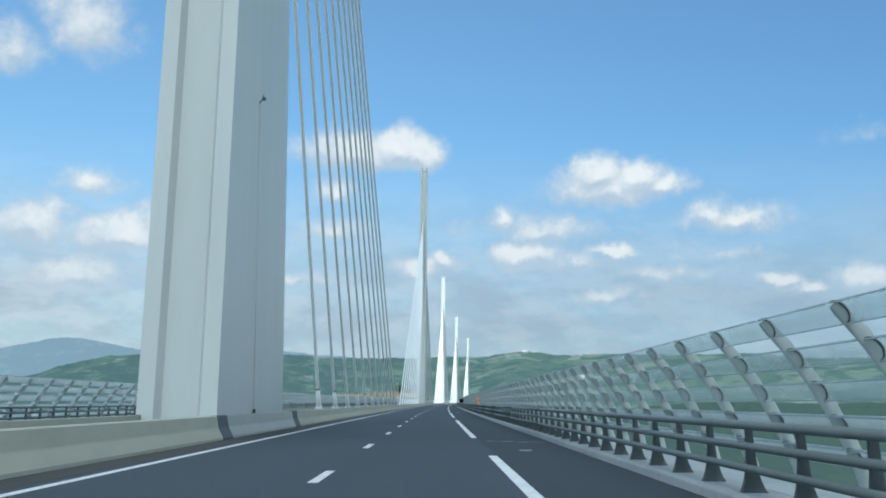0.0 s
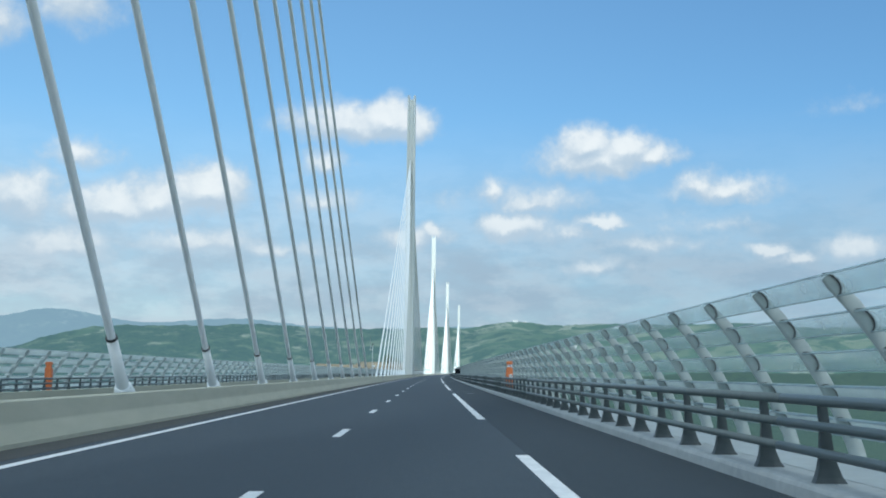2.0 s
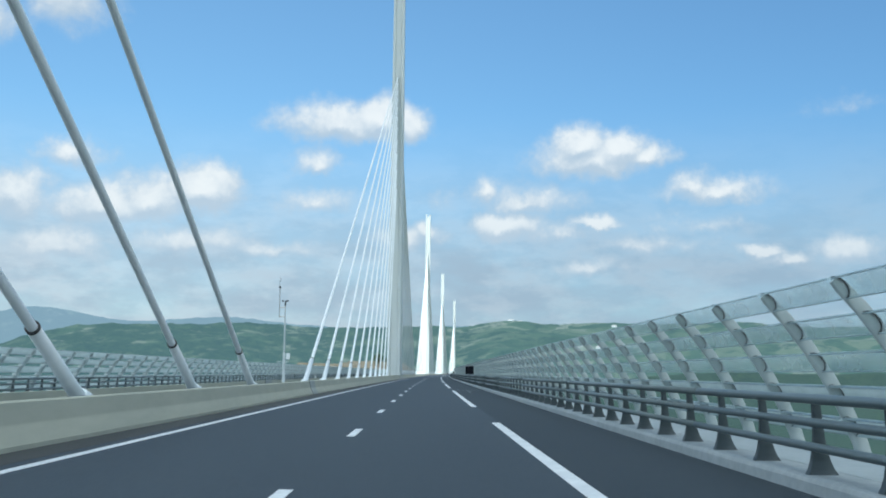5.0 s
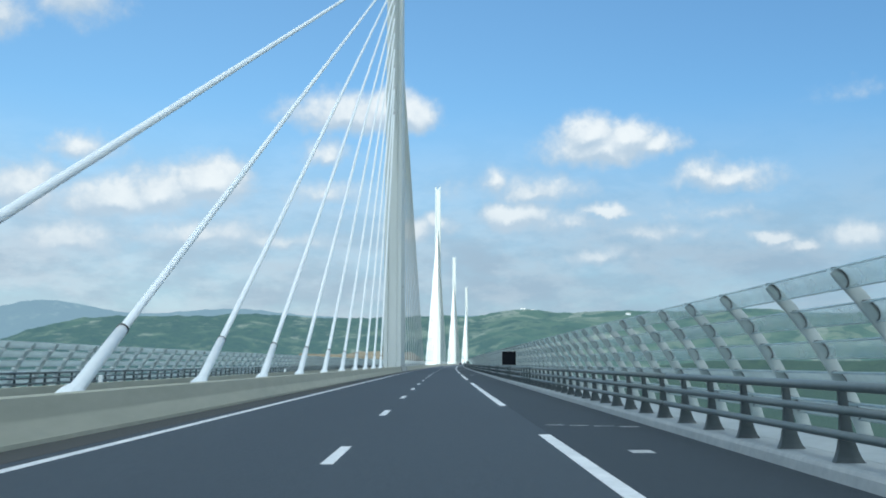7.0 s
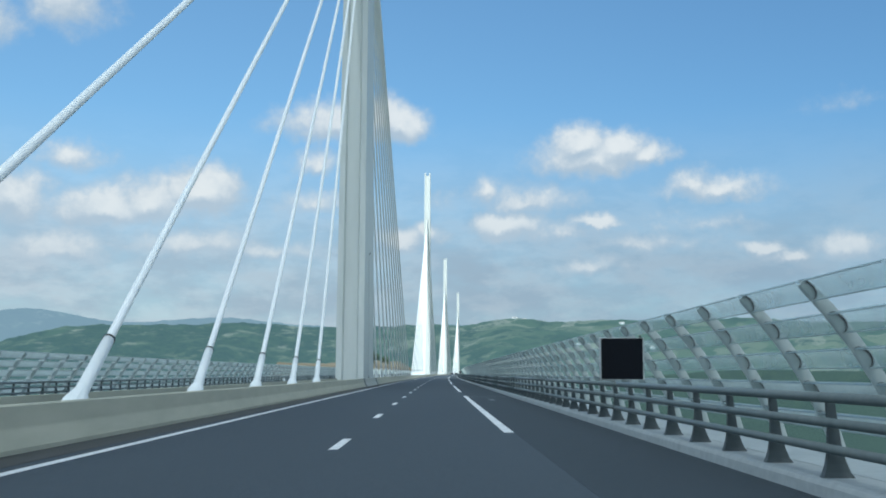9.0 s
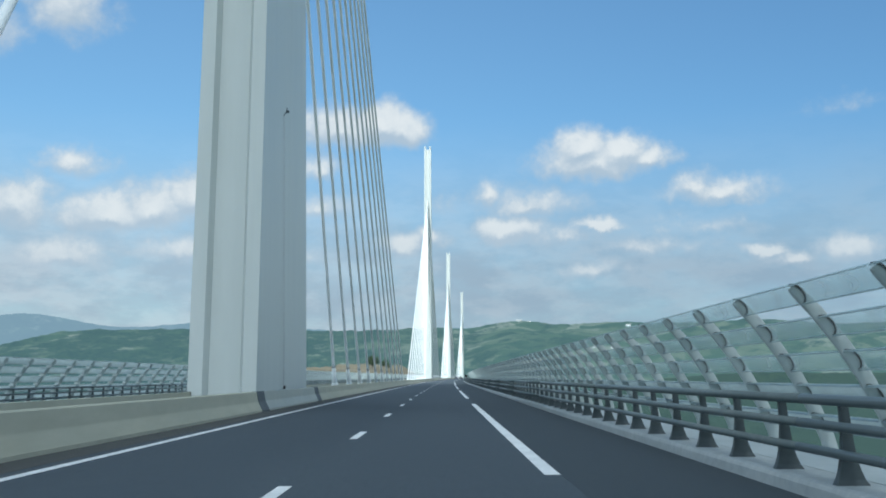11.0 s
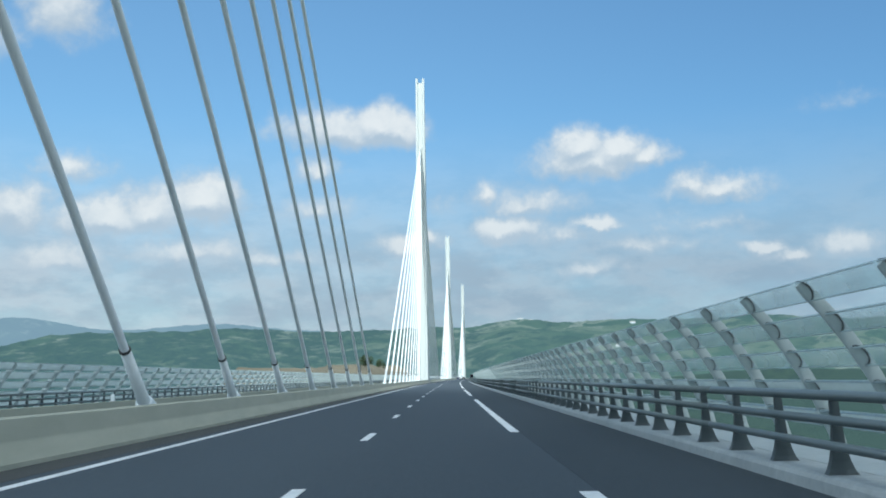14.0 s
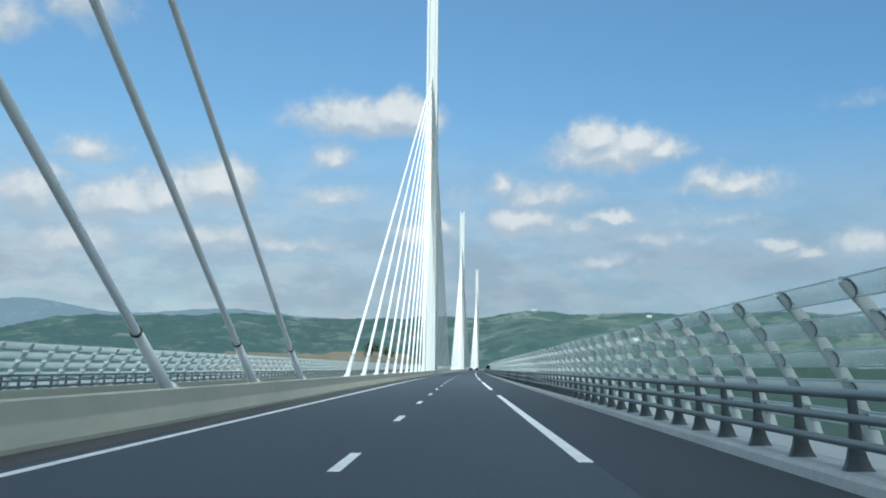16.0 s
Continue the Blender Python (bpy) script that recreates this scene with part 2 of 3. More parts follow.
# lighter copy of the post paint, matched to how the left posts look lit
M["pale_post"] = surface("lightened post paint", (.40, .46, .465), (.48, .54, .545), .5, 4, .4, obj_random=.1)
M["cabinet"] = surface("cabinet paint", (.36, .42, .43), (.45, .51, .515), .5, 3, .5)

# ---- building helpers ----
RADIUS = 19278.0                     # the deck bends to the right


def on_deck(s, l=0.0, z=0.0):
    """World place of a point s along the median, l to its right and z above the road."""
    return Vector((RADIUS - (RADIUS - l) * math.cos(s / RADIUS), (RADIUS - l) * math.sin(s / RADIUS), z))


def deck_pose(s, z=0.0):
    p = on_deck(s, 0, z)
    return pose(p.x, p.y, p.z, 0, 0, -math.degrees(s / RADIUS))


def mesh_of(name, bm, material, smooth=False):
    me = bpy.data.meshes.new(name)
    bm.normal_update()
    bm.to_mesh(me)
    bm.free()
    for mt in (material if isinstance(material, (list, tuple)) else [material]):
        me.materials.append(mt)
    if smooth:
        me.shade_smooth()
    return me


def part(name, bm, material, parent=None, label="", smooth=False):
    """Links a bmesh as one mesh object, under a thing or under a part."""
    ob = new(name, mesh_of(name, bm, material, smooth) if isinstance(bm, bmesh.types.BMesh) else bm)
    if parent:
        ob.parent = parent
    if label:
        ob["label"] = label
    return ob


def thing(name, label, category, grp="", m=None):
    ob = new(name)
    ob.empty_display_size = .2
    tagged(ob, label, category, grp)
    if m is not None:
        ob.matrix_basis = m
    return ob


def loft(bm, rings, close=True, caps=True):
    """Skins a list of rings, each a list of points."""
    vs = [[bm.verts.new(p) for p in r] for r in rings]
    n = len(rings[0])
    for a, b in zip(vs, vs[1:]):
        for i in range(n if close else n - 1):
            j = (i + 1) % n
            bm.faces.new((a[i], a[j], b[j], b[i]))
    if caps and close:
        bm.faces.new(vs[0][::-1])
        bm.faces.new(vs[-1])
    return bm


def box(bm, x0, x1, y0, y1, z0, z1, bevel=0.0):
    r = bmesh.ops.create_cube(bm, size=1)
    for v in r["verts"]:
        v.co = Vector(((x0 + x1) / 2 + v.co.x * (x1 - x0), (y0 + y1) / 2 + v.co.y * (y1 - y0), (z0 + z1) / 2 + v.co.z * (z1 - z0)))
    if bevel:
        es = list({e for v in r["verts"] for e in v.link_edges})
        bmesh.ops.bevel(bm, geom=es, offset=bevel, segments=2, affect="EDGES", profile=.7)
    return bm


def tube(bm, pts, radii, sides=10, caps=True):
    """A round tube along points with a radius at each."""
    pts = [Vector(p) for p in pts]
    rings = []
    for i, p in enumerate(pts):
        d = (pts[min(i + 1, len(pts) - 1)] - pts[max(i - 1, 0)]).normalized()
        side = d.cross(Vector((1, 0, 0)) if abs(d.x) < .9 else Vector((0, 0, 1))).normalized()
        up = side.cross(d)
        r = radii[i] if isinstance(radii, (list, tuple)) else radii
        rings.append([p + r * (side * math.cos(2 * math.pi * k / sides) + up * math.sin(2 * math.pi * k / sides)) for k in range(sides)])
    return loft(bm, rings, True, caps)


def strip(name, profile, s0, s1, material, step=12.5, close=True, label="", category="", kind="structure", parent=None):
    """A profile of (l, z) points swept along the deck."""
    n = max(1, round((s1 - s0) / step))
    bm = bmesh.new()
    loft(bm, [[on_deck(s0 + (s1 - s0) * i / n, l, z) for l, z in profile] for i in range(n + 1)], close)
    bmesh.ops.recalc_face_normals(bm, faces=bm.faces)
    ob = part(name, bm, material, parent)
    return tagged(ob, label, category, "", kind)


START, END = -70.0, 1572.0
CROSS = .022                          # the far carriageway falls away from the median


def far_z(l):
    return -CROSS * max(0.0, -l - 1.8)


# ---- the deck ----
strip("road_1", [(1.6, 0), (12.71, 0), (12.71, -.12), (1.6, -.12)], START, END, M["asphalt"], label="smooth dark grey asphalt carriageway on the bridge deck", category="road")
strip("road_2", [(-1.6, 0), (-12.6, far_z(-12.6)), (-12.6, far_z(-12.6) - .12), (-1.6, -.12)], START, END, M["asphalt"], label="dark grey asphalt carriageway of the other direction", category="road")
strip("hard_shoulder", [(10.31, .003), (12.705, .003), (12.705, -.01), (10.31, -.01)], START, END, M["shoulder"], label="darker asphalt hard shoulder beside the kerb", category="hard shoulder")
strip("gutter", [(1.60, .004), (2.42, .004), (2.42, .0), (1.60, .0)], START, END, M["gutter"], label="darker asphalt gutter along the concrete barrier", category="gutter")
strip("deck_girder", [(-15.9, far_z(-15.9) - .05), (-12.6, far_z(-12.6) - .121), (-1.5, -.121), (1.5, -.121), (12.6, -.121), (15.9, -.14), (16.7, -.30), (16.7, -.55), (12.0, -2.2), (2.2, -4.2), (-2.2, -4.2), (-12.0, -2.4), (-15.9, -.85)],
      START, END, M["deck_steel"], label="pale painted steel box girder of the bridge", category="bridge deck")
strip("kerb_1", [(12.70, 0.001), (12.71, .13), (12.735, .175), (12.79, .2), (13.27, .2), (13.25, -.1), (12.72, -.1)], START, END, M["kerb"], label="pale concrete kerb under the guard rail", category="kerb")
kz = far_z(-12.6)
strip("kerb_2", [(-12.57, kz), (-12.57, kz + .15), (-12.62, kz + .2), (-13.22, kz + .2), (-13.22, kz - .1), (-12.605, kz - .1)], START, END, M["kerb"], label="pale concrete kerb of the other carriageway", category="kerb")
strip("walkway_1", [(13.33, .19), (14.65, .19), (14.65, -.118), (13.33, -.118)], START, END, M["walkway"], label="pale metal walkway along the edge of the deck", category="walkway")
strip("walkway_2", [(-13.3, kz + .1), (-15.75, kz + .05), (-15.75, kz - .05), (-13.3, kz - .05)], START, END, M["walkway"], label="pale metal walkway along the other edge of the deck", category="walkway")
strip("median", [(-1.2, .42), (1.2, .42), (1.2, -.11), (-1.2, -.11)], START, END, M["median"], label="grey concrete median between the barriers", category="median")
# concrete safety barriers, interrupted by painted steel panels beside each pylon
SPAN = 342.0
PANEL = (-6.85, 11.75)
SHAPE = [(1.625, .0), (1.62, .085), (1.605, .11), (1.465, .385), (1.452, .42), (1.385, .775), (1.35, .80), (1.20, .80), (1.20, .0)]
edges = [START]
for k in range(5):
    edges += [k * SPAN + PANEL[0], k * SPAN + PANEL[1]]
edges.append(END)
for i in range(len(edges) - 1):
    a, b = edges[i] + .14, edges[i + 1] - .14
    steel = i % 2 == 1
    for sgn in (1, -1):
        prof = [(sgn * l, z) for l, z in SHAPE]
        if steel:
            strip("barrier_panel", prof, a, b, M["panel"], label="pale painted steel barrier panel beside the pylon", category="barrier panel")
        else:
            strip("barrier", prof, a, b, M["concrete"], label="beige concrete safety barrier with a sloped foot", category="barrier")
    if i:
        for sgn in (1, -1):
            strip("joint_cover", [(sgn * (l + .012 * (1 if l > 1.25 else -1)), z + (.012 if z > .7 else 0)) for l, z in SHAPE], edges[i] - .85, edges[i] + .85, M["joint"],
                  step=.6, label="dark grey steel joint cover over the barrier", category="joint cover")
# the barrier's joint in the middle of the span, with a greyer patch beside it
for sgn in (1, -1):
    strip("joint_cover", [(sgn * (l + .010 * (1 if l > 1.25 else -1)), z + (.010 if z > .7 else 0)) for l, z in SHAPE], 171.9, 172.05, M["joint"],
          step=.6, label="dark joint in the concrete barrier", category="joint cover")
    strip("barrier_patch", [(sgn * (l + .006 * (1 if l > 1.25 else -1)), z + (.006 if z > .7 else 0)) for l, z in SHAPE], 172.05, 174.6, M["patch_grey"],
          step=.6, label="greyer patch in the concrete barrier", category="barrier patch")
# ---- road marking ----
strip("edge_line", [(2.70, .006), (2.89, .006), (2.89, .004), (2.70, .004)], START, END, M["paint"], label="white edge line along the carriageway", category="road marking")


def dash(s0, length, l, width, material, name, label, grp):
    n = max(1, round(length / 12))
    bm = bmesh.new()
    loft(bm, [[on_deck(s0 + length * i / n, l + d * width / 2, z) for d, z in ((-1, .006), (1, .006), (1, .001), (-1, .001))] for i in range(n + 1)])
    bmesh.ops.recalc_face_normals(bm, faces=bm.faces)
    return tagged(part(name, bm, material), label, "road marking", grp, "structure")


for k in range(-5, 119):
    dash(.35 + 13.15 * k, 3.0, 6.73, .17, M["paint"], "lane_dash", "short white dash between the lanes", "lane dashes")
for k in range(-1, 30):
    dash(-3.0 + 51.7 * k, 38.2, 10.19, .22, M["paint"], "shoulder_dash", "long white dash along the hard shoulder", "shoulder dashes")
for s in (-6.3, 94.4, 193.4, 291.8, 391.4):
    for j in range(4):
        dash(s - .2 * j - .06, .11, 10.72 + .50 * j, .40, M["faint_paint"], "counter_mark", "faint white cross mark on the hard shoulder", "counter marks")
    dash(s - 7.2, .5, 11.3, .34, M["faint_paint"], "patch_mark", "faint pale patch on the hard shoulder", "patch marks")
# ---- pylons ----


def front(z):
    """Half depth of the pylon along the road at height z."""
    return 7.7 - 3.3 * z / 42 if z < 42 else 4.4 - 2.5 * (z - 42) / 45


def half(z):
    return 1.36 - .14 * z / 87


def channel(sf, sr, w, z, both=False):
    """Plan of a box with a shallow channel in its front (and back) face."""
    d = .42 if sr > sf else -.42
    pts = [(-w, sf), (-w * .58, sf), (-w * .46, sf + d), (w * .46, sf + d), (w * .58, sf), (w, sf)]
    if both:
        pts += [(w, sr), (w * .58, sr), (w * .46, sr - d), (-w * .46, sr - d), (-w * .58, sr), (-w, sr)]
    else:
        back = min(1.9 if d < 0 else .5, .45 * abs(sr - sf)) * (1 if d < 0 else -1)
        pts += [(w, sr + back), (w - .10, sr), (-w + .10, sr), (-w, sr + back)]
    return [Vector((x, y, z)) for x, y in pts]


def build_pylon():
    py = thing("pylon", "tall pale painted steel pylon with two legs", "pylon", "bridge pylons")
    for sgn in (-1, 1):
        bm = bmesh.new()
        rings = []
        for z in (0, 10, 20, 30, 38, 42):
            inner = -max(.02, 1.5 * (1 - z / 39))          # the seam leans towards the axis
            rings.append(channel(sgn * front(z), inner + (.02 if sgn > 0 else 0), half(z), z))
        loft(bm, rings)
        bmesh.ops.recalc_face_normals(bm, faces=bm.faces)
        part("leg", bm, M["pylon"], py)
    bm = bmesh.new()
    loft(bm, [channel(-front(z), front(z), half(z), z, True) for z in (42.02, 55, 70, 80, 86.0)])
    bmesh.ops.recalc_face_normals(bm, faces=bm.faces)
    mast = part("mast", bm, M["pylon"], py)
    for sgn in (-1, 1):
        bm = bmesh.new()
        w, f = half(86), front(86)
        box(bm, min(sgn * w * .5, sgn * w), max(sgn * w * .5, sgn * w), -f, f, 86.0, 87.2, .03)
        part("prong", bm, M["pylon"], mast)
    for sgn in (-1, 1):
        s, z = -1.4, 13.6
        w = half(z)
        bm = bmesh.new()
        tube(bm, [(sgn * (w - .02), s, z - .18), (sgn * (w + .14), s - .05, z + .02), (sgn * (w + .17), s - .08, z + .20)], [.03, .025, .02], 6)
        arm = part("lamp_arm", bm, M["joint"], py, "thin dark lamp bracket")
        bm = bmesh.new()
        x0, x1 = sorted((sgn * (w + .10), sgn * (w + .24)))
        box(bm, x0, x1, s - .02, s + .16, z + .0, z + .10, .02)
        part("floodlight", bm, M["joint"], arm, "small dark floodlight")
        bm = bmesh.new()
        tube(bm, [(sgn * (half(.9) + .012), -.45, .9), (sgn * (w + .012), s, z - .18)], .016, 6)
        part("cable", bm, M["grey_metal"], py)
    bm = bmesh.new()
    box(bm, half(1), half(1) + .05, -.5, -.2, .82, .98, .01)
    part("number_plate", bm, M["black"], py, "small dark plate near the foot")
    return py


pylon = build_pylon()
pylon.matrix_basis = deck_pose(0)
for k in range(1, 5):
    copy_thing(pylon, deck_pose(k * SPAN))

# ---- stays ----
FIRST, PITCH = 35.1, 12.51


def build_stay(side, i):
    """One stay: anchored in the median, with a wide guard tube at its foot and a dark collar on it."""
    run = FIRST + PITCH * i if side < 0 else FIRST + .4 + 12.42 * i
    foot = on_deck(side * run, 0, .77)                # the median bends away from the pylon's own line
    reach = 46.0 + 3.1 * i - .095 * i * i            # where its line would meet the pylon's axis
    slope = (reach - foot.z) / (abs(foot.y) - 1.0)
    y = 4.0
    for _ in range(4):
        y = front(foot.z + slope * (abs(foot.y) - y)) - .35
    top = Vector((0, side * y, foot.z + slope * (abs(foot.y) - y)))
    foot += (foot - top) * (.35 / (top.z - foot.z))
    st = thing("stay_cable", "white sheathed stay cable anchored in the median", "stay cable", "stay cables")
    d = (top - foot)
    d.normalize()
    length = (top - foot).length
    n = 56
    pts, sag = [], .0008 * length
    for j in range(n + 1):
        u = j / n
        pts.append(foot.lerp(top, u) - Vector((0, 0, 4 * sag * u * (1 - u))))
    bm = bmesh.new()
    tube(bm, pts, .115, 18)
    bmesh.ops.recalc_face_normals(bm, faces=bm.faces)
    part("sheath", bm, M["stay"], st, smooth=True)
    up = (pts[4] - pts[0]).normalized()
    a = 1.78 / up.z
    bm = bmesh.new()
    tube(bm, [foot, foot + up * .6, foot + up * 1.1, foot + up * a], [.20, .195, .172, .15], 14)
    part("guard_tube", bm, M["guard"], st, smooth=True)
    bm = bmesh.new()
    tube(bm, [foot + up * (a - .02), foot + up * (a + .035)], [.166, .166], 14)
    part("collar", bm, M["black"], st, "black rubber collar")
    bm = bmesh.new()
    tube(bm, [foot - up * .05, foot + up * .33, foot + up * .66, foot + up * .69], [.33, .31, .235, .205], 14)
    part("foot_cone", bm, M["guard"], st, "white anchor cone")
    bm = bmesh.new()
    tube(bm, [top - up * 1.1, top - up * .2], [.15, .17], 10)
    part("upper_socket", bm, M["grey_metal"], st)
    return st


for side in (1, -1):
    for i in range(11):
        st = build_stay(side, i)
        homes = [0, 1, 2, 3] if side == 1 else [1, 2, 3, 4]
        st.matrix_basis = deck_pose(homes[0] * SPAN)
        for k in homes[1:]:
            copy_thing(st, deck_pose(k * SPAN))

# ---- guard rails ----
RAIL_STEP, RAIL_PHASE = 2.0195, .74
TUBES = ((12.80, 1.075, .058), (12.76, .81, .052), (12.74, .535, .052))


def rail_post(sgn, dz):
    """A cast post with a flared foot, narrowing upwards and leaning a little towards the road."""
    bm = bmesh.new()
    rings = []
    for z, a, b, t in ((.2, 12.77, 13.11, .095), (.26, 12.795, 13.07, .075), (.35, 12.82, 13.035, .06), (.48, 12.84, 12.995, .05), (.72, 12.855, 12.965, .043), (1.0, 12.845, 12.935, .04), (1.11, 12.84, 12.91, .038)):
        rings.append([Vector((sgn * l, y, z + dz)) for l, y in ((a, -t * .75), (b, -t), (b, t), (a, t * .75))])
    loft(bm, rings)
    bmesh.ops.recalc_face_normals(bm, faces=bm.faces)
    return mesh_of("post", bm, M["rail_post"])


def guard_rail(sgn, dz, s0, posts, grp):
    gr = thing("guard_rail", "dark grey steel guard rail with three tubes", "guard rail", grp)
    gr.matrix_basis = deck_pose(s0)
    for k in range(posts):
        o = part("post", POSTS[sgn], None, gr)
        s = (k + .5) * RAIL_STEP
        q = on_deck(s)
        o.matrix_basis = pose(q.x, q.y, 0, 0, 0, -math.degrees(s / RADIUS))
    for me in RAILS[sgn]:
        part("rail", me, None, gr)
    return gr


POSTS = {1: rail_post(1, 0), -1: rail_post(-1, kz)}
PER = 8
RAILS = {}
for sgn, dz in ((1, 0), (-1, kz)):
    RAILS[sgn] = []
    for l, z, r in TUBES:
        bm = bmesh.new()
        tube(bm, [on_deck(PER * RAIL_STEP * j / 2 + (.01, 0, -.01)[j], sgn * l, z + dz) for j in range(3)], r, 10)
        RAILS[sgn].append(mesh_of("rail", bm, M["rail"], True))
RAIL_END = 0
k0 = int((START + 5) // RAIL_STEP)
s = RAIL_PHASE + (k0 - .5) * RAIL_STEP
while s < 560:
    guard_rail(1, 0, s, PER, "guard rail along the hard shoulder")
    if s > -30:
        guard_rail(-1, kz, s, PER, "guard rail of the other carriageway")
    s += PER * RAIL_STEP
RAIL_END = s


def far_rail(sgn, dz):
    bm = bmesh.new()
    for l, z, r in TUBES:
        n = 80
        tube(bm, [on_deck(RAIL_END + (END - RAIL_END) * j / n, sgn * l, z + dz) for j in range(n + 1)], r, 6)
    s = RAIL_END + RAIL_STEP / 2
    while s < END:
        p = [on_deck(s + dy, sgn * l, 0) for l, dy in ((12.80, -.06), (13.06, -.06), (13.06, .06), (12.80, .06))]
        loft(bm, [[q + Vector((0, 0, .19 + dz)) for q in p], [q.lerp(p[0], .4) + Vector((0, 0, 1.06 + dz)) for q in p]])
        s += RAIL_STEP
    return tagged(part("distant_guard_rail", bm, M["rail"]), "dark grey steel guard rail far along the deck", "guard rail", "", "stuff")


far_rail(1, 0)
far_rail(-1, kz)

# ---- wind screens ----
BAY, BAY_PHASE = 3.4190, 2.39
ROWS_AT = ((13.97, 2.54), (14.40, 2.07), (14.76, 1.56), (15.06, 1.04), (15.28, .52))
SPINE = ((15.56, -.1, .13), (15.47, .25, .125), (15.27, .74, .12), (15.00, 1.27, .115), (14.68, 1.78, .11), (14.30, 2.28, .105), (14.02, 2.58, .095), (13.93, 2.665, .07))


GROW = {1: 1.112, -1: 1.0}
SLAT = {1: 1.10, -1: 1.32}            # breadth of the slats


def wider(sgn, l, z):
    """Scales the hard-shoulder screen about the camera's place to fit its view; the other stays."""
    return (8.55 + GROW[sgn] * (l - 8.55), 1.34 + GROW[sgn] * (z - 1.34)) if sgn > 0 else (l, z)


def slat_profile(sgn, l, z, off=0.0, begin=180, sweep=195):
    """A half-round sheet bulging outwards and up, its chord sloping down and out."""
    out = []
    l, z = wider(sgn, l, z)
    w, h = .175 * SLAT[sgn], (.125 if sgn > 0 else .07) * SLAT[sgn]
    for k in range(9):
        a = radians(begin - sweep * k / 8)
        p, q = (w + off) * math.cos(a), (h + off) * math.sin(a)
        out.append((l + p * .68 + q * .73, z - p * .73 + q * .68))
    return out


def screen_meshes(sgn, dz):
    bm = bmesh.new()
    rings = []
    spine = [(*wider(sgn, l, z), r * (1.16 if sgn > 0 else 1.45)) for l, z, r in SPINE]
    for i, (l, z, r) in enumerate(spine):
        a, b = spine[max(0, i - 1)], spine[min(len(spine) - 1, i + 1)]
        d = Vector((b[0] - a[0], b[1] - a[1])).normalized()
        nrm = Vector((d.y, -d.x))
        rings.append([Vector((sgn * (l + nrm.x * u * r), v, z + dz + nrm.y * u * r)) for u, v in ((-1, -.012), (-.86, -.034), (-.55, -.047), (0, -.052), (.55, -.047), (.86, -.034), (1, -.012), (1, .012), (.86, .034), (.5, .05), (-.5, .05), (-.86, .034), (-1, .012))])
    loft(bm, rings)
    bmesh.ops.recalc_face_normals(bm, faces=bm.faces)
    post = mesh_of("post", bm, M["post"] if sgn > 0 else M["pale_post"], True)
    post.set_sharp_from_angle(angle=radians(60))
    slats, seals = [], []
    span = (.076, BAY - .091) if sgn > 0 else (.002, BAY - .002)
    for row, (l, z) in enumerate(ROWS_AT):
        bm = bmesh.new()
        ins, outs = slat_profile(sgn, l, z), slat_profile(sgn, l, z, .012)
        prof = ins + outs[::-1]
        loft(bm, [[Vector((sgn * a, y, b + dz)) for a, b in prof] for y in span])
        flat = len(bm.faces)
        # rims added along both long edges to carry their pale highlight
        for (a, b), r in ((ins[0], .016), (ins[-1], .013)):          # thickened long edges
            tube(bm, [(sgn * a, y, b + dz) for y in span], r, 6)
        bm.faces.ensure_lookup_table()
        for f in bm.faces[flat:]:
            f.material_index = 1
        bmesh.ops.recalc_face_normals(bm, faces=bm.faces)
        slats.append(mesh_of("slat", bm, (M["milky"] if sgn < 0 else M["low_acrylic"] if row > 2 else M["acrylic"], M["bead"]), True))
        slats[-1].set_sharp_from_angle(angle=radians(50))
        if sgn < 0:
            continue
        bm = bmesh.new()
        ins, outs = slat_profile(sgn, l, z, -.007, 165, 178), slat_profile(sgn, l, z, .020, 165, 178)
        prof = ins + outs[::-1]
        loft(bm, [[Vector((sgn * a, y, b + dz)) for a, b in prof] for y in (-.078, -.053)])
        bmesh.ops.recalc_face_normals(bm, faces=bm.faces)
        seals.append(mesh_of("seal", bm, M["black"]))
    return post, slats, seals


SCREEN = {1: screen_meshes(1, 0), -1: screen_meshes(-1, kz)}


def screen_bay(sgn):
    side = SCREEN[sgn]
    bay = thing("wind_screen", "curved wind screen bay with clear acrylic slats" if sgn > 0 else "curved wind screen bay with acrylic slats lightened to look lit", "wind screen", "wind screens")
    part("post", side[0], None, bay, "pale grey curved steel post")
    for me in side[1]:
        part("slat", me, None, bay)
    for me in side[2]:
        part("seal", me, None, bay, "black rubber seal")
    return bay


first = BAY_PHASE + BAY * math.floor((START + 10) / BAY)
right = screen_bay(1)
right.matrix_basis = deck_pose(first)
left = screen_bay(-1)
left.matrix_basis = deck_pose(first + BAY * 14)
nbays = int((555 - first) / BAY)
for k in range(1, nbays):
    copy_thing(right, deck_pose(first + k * BAY))
    if k > 14:
        copy_thing(left, deck_pose(first + k * BAY))


def far_screens(sgn, dz):
    s = first + nbays * BAY
    post, sheet = bmesh.new(), bmesh.new()
    for l, z in ROWS_AT:
        prof = slat_profile(sgn, l, z)[::4]
        prof = prof + [(a + .012, b + .012) for a, b in prof[::-1]]
        n = 80
        loft(sheet, [[on_deck(s + (END - s) * j / n, sgn * a, b + dz) for a, b in prof] for j in range(n + 1)])
    while s < END:
        rings = []
        for l, z, r in SPINE[::2]:
            l, z = wider(sgn, l, z)
            rings.append([on_deck(s + y, sgn * (l + u * r), z + dz) for u, y in ((-1, -.06), (1, -.06), (1, .06), (-1, .06))])
        loft(post, rings)
        s += BAY
    for b in (post, sheet):
        bmesh.ops.recalc_face_normals(b, faces=b.faces)
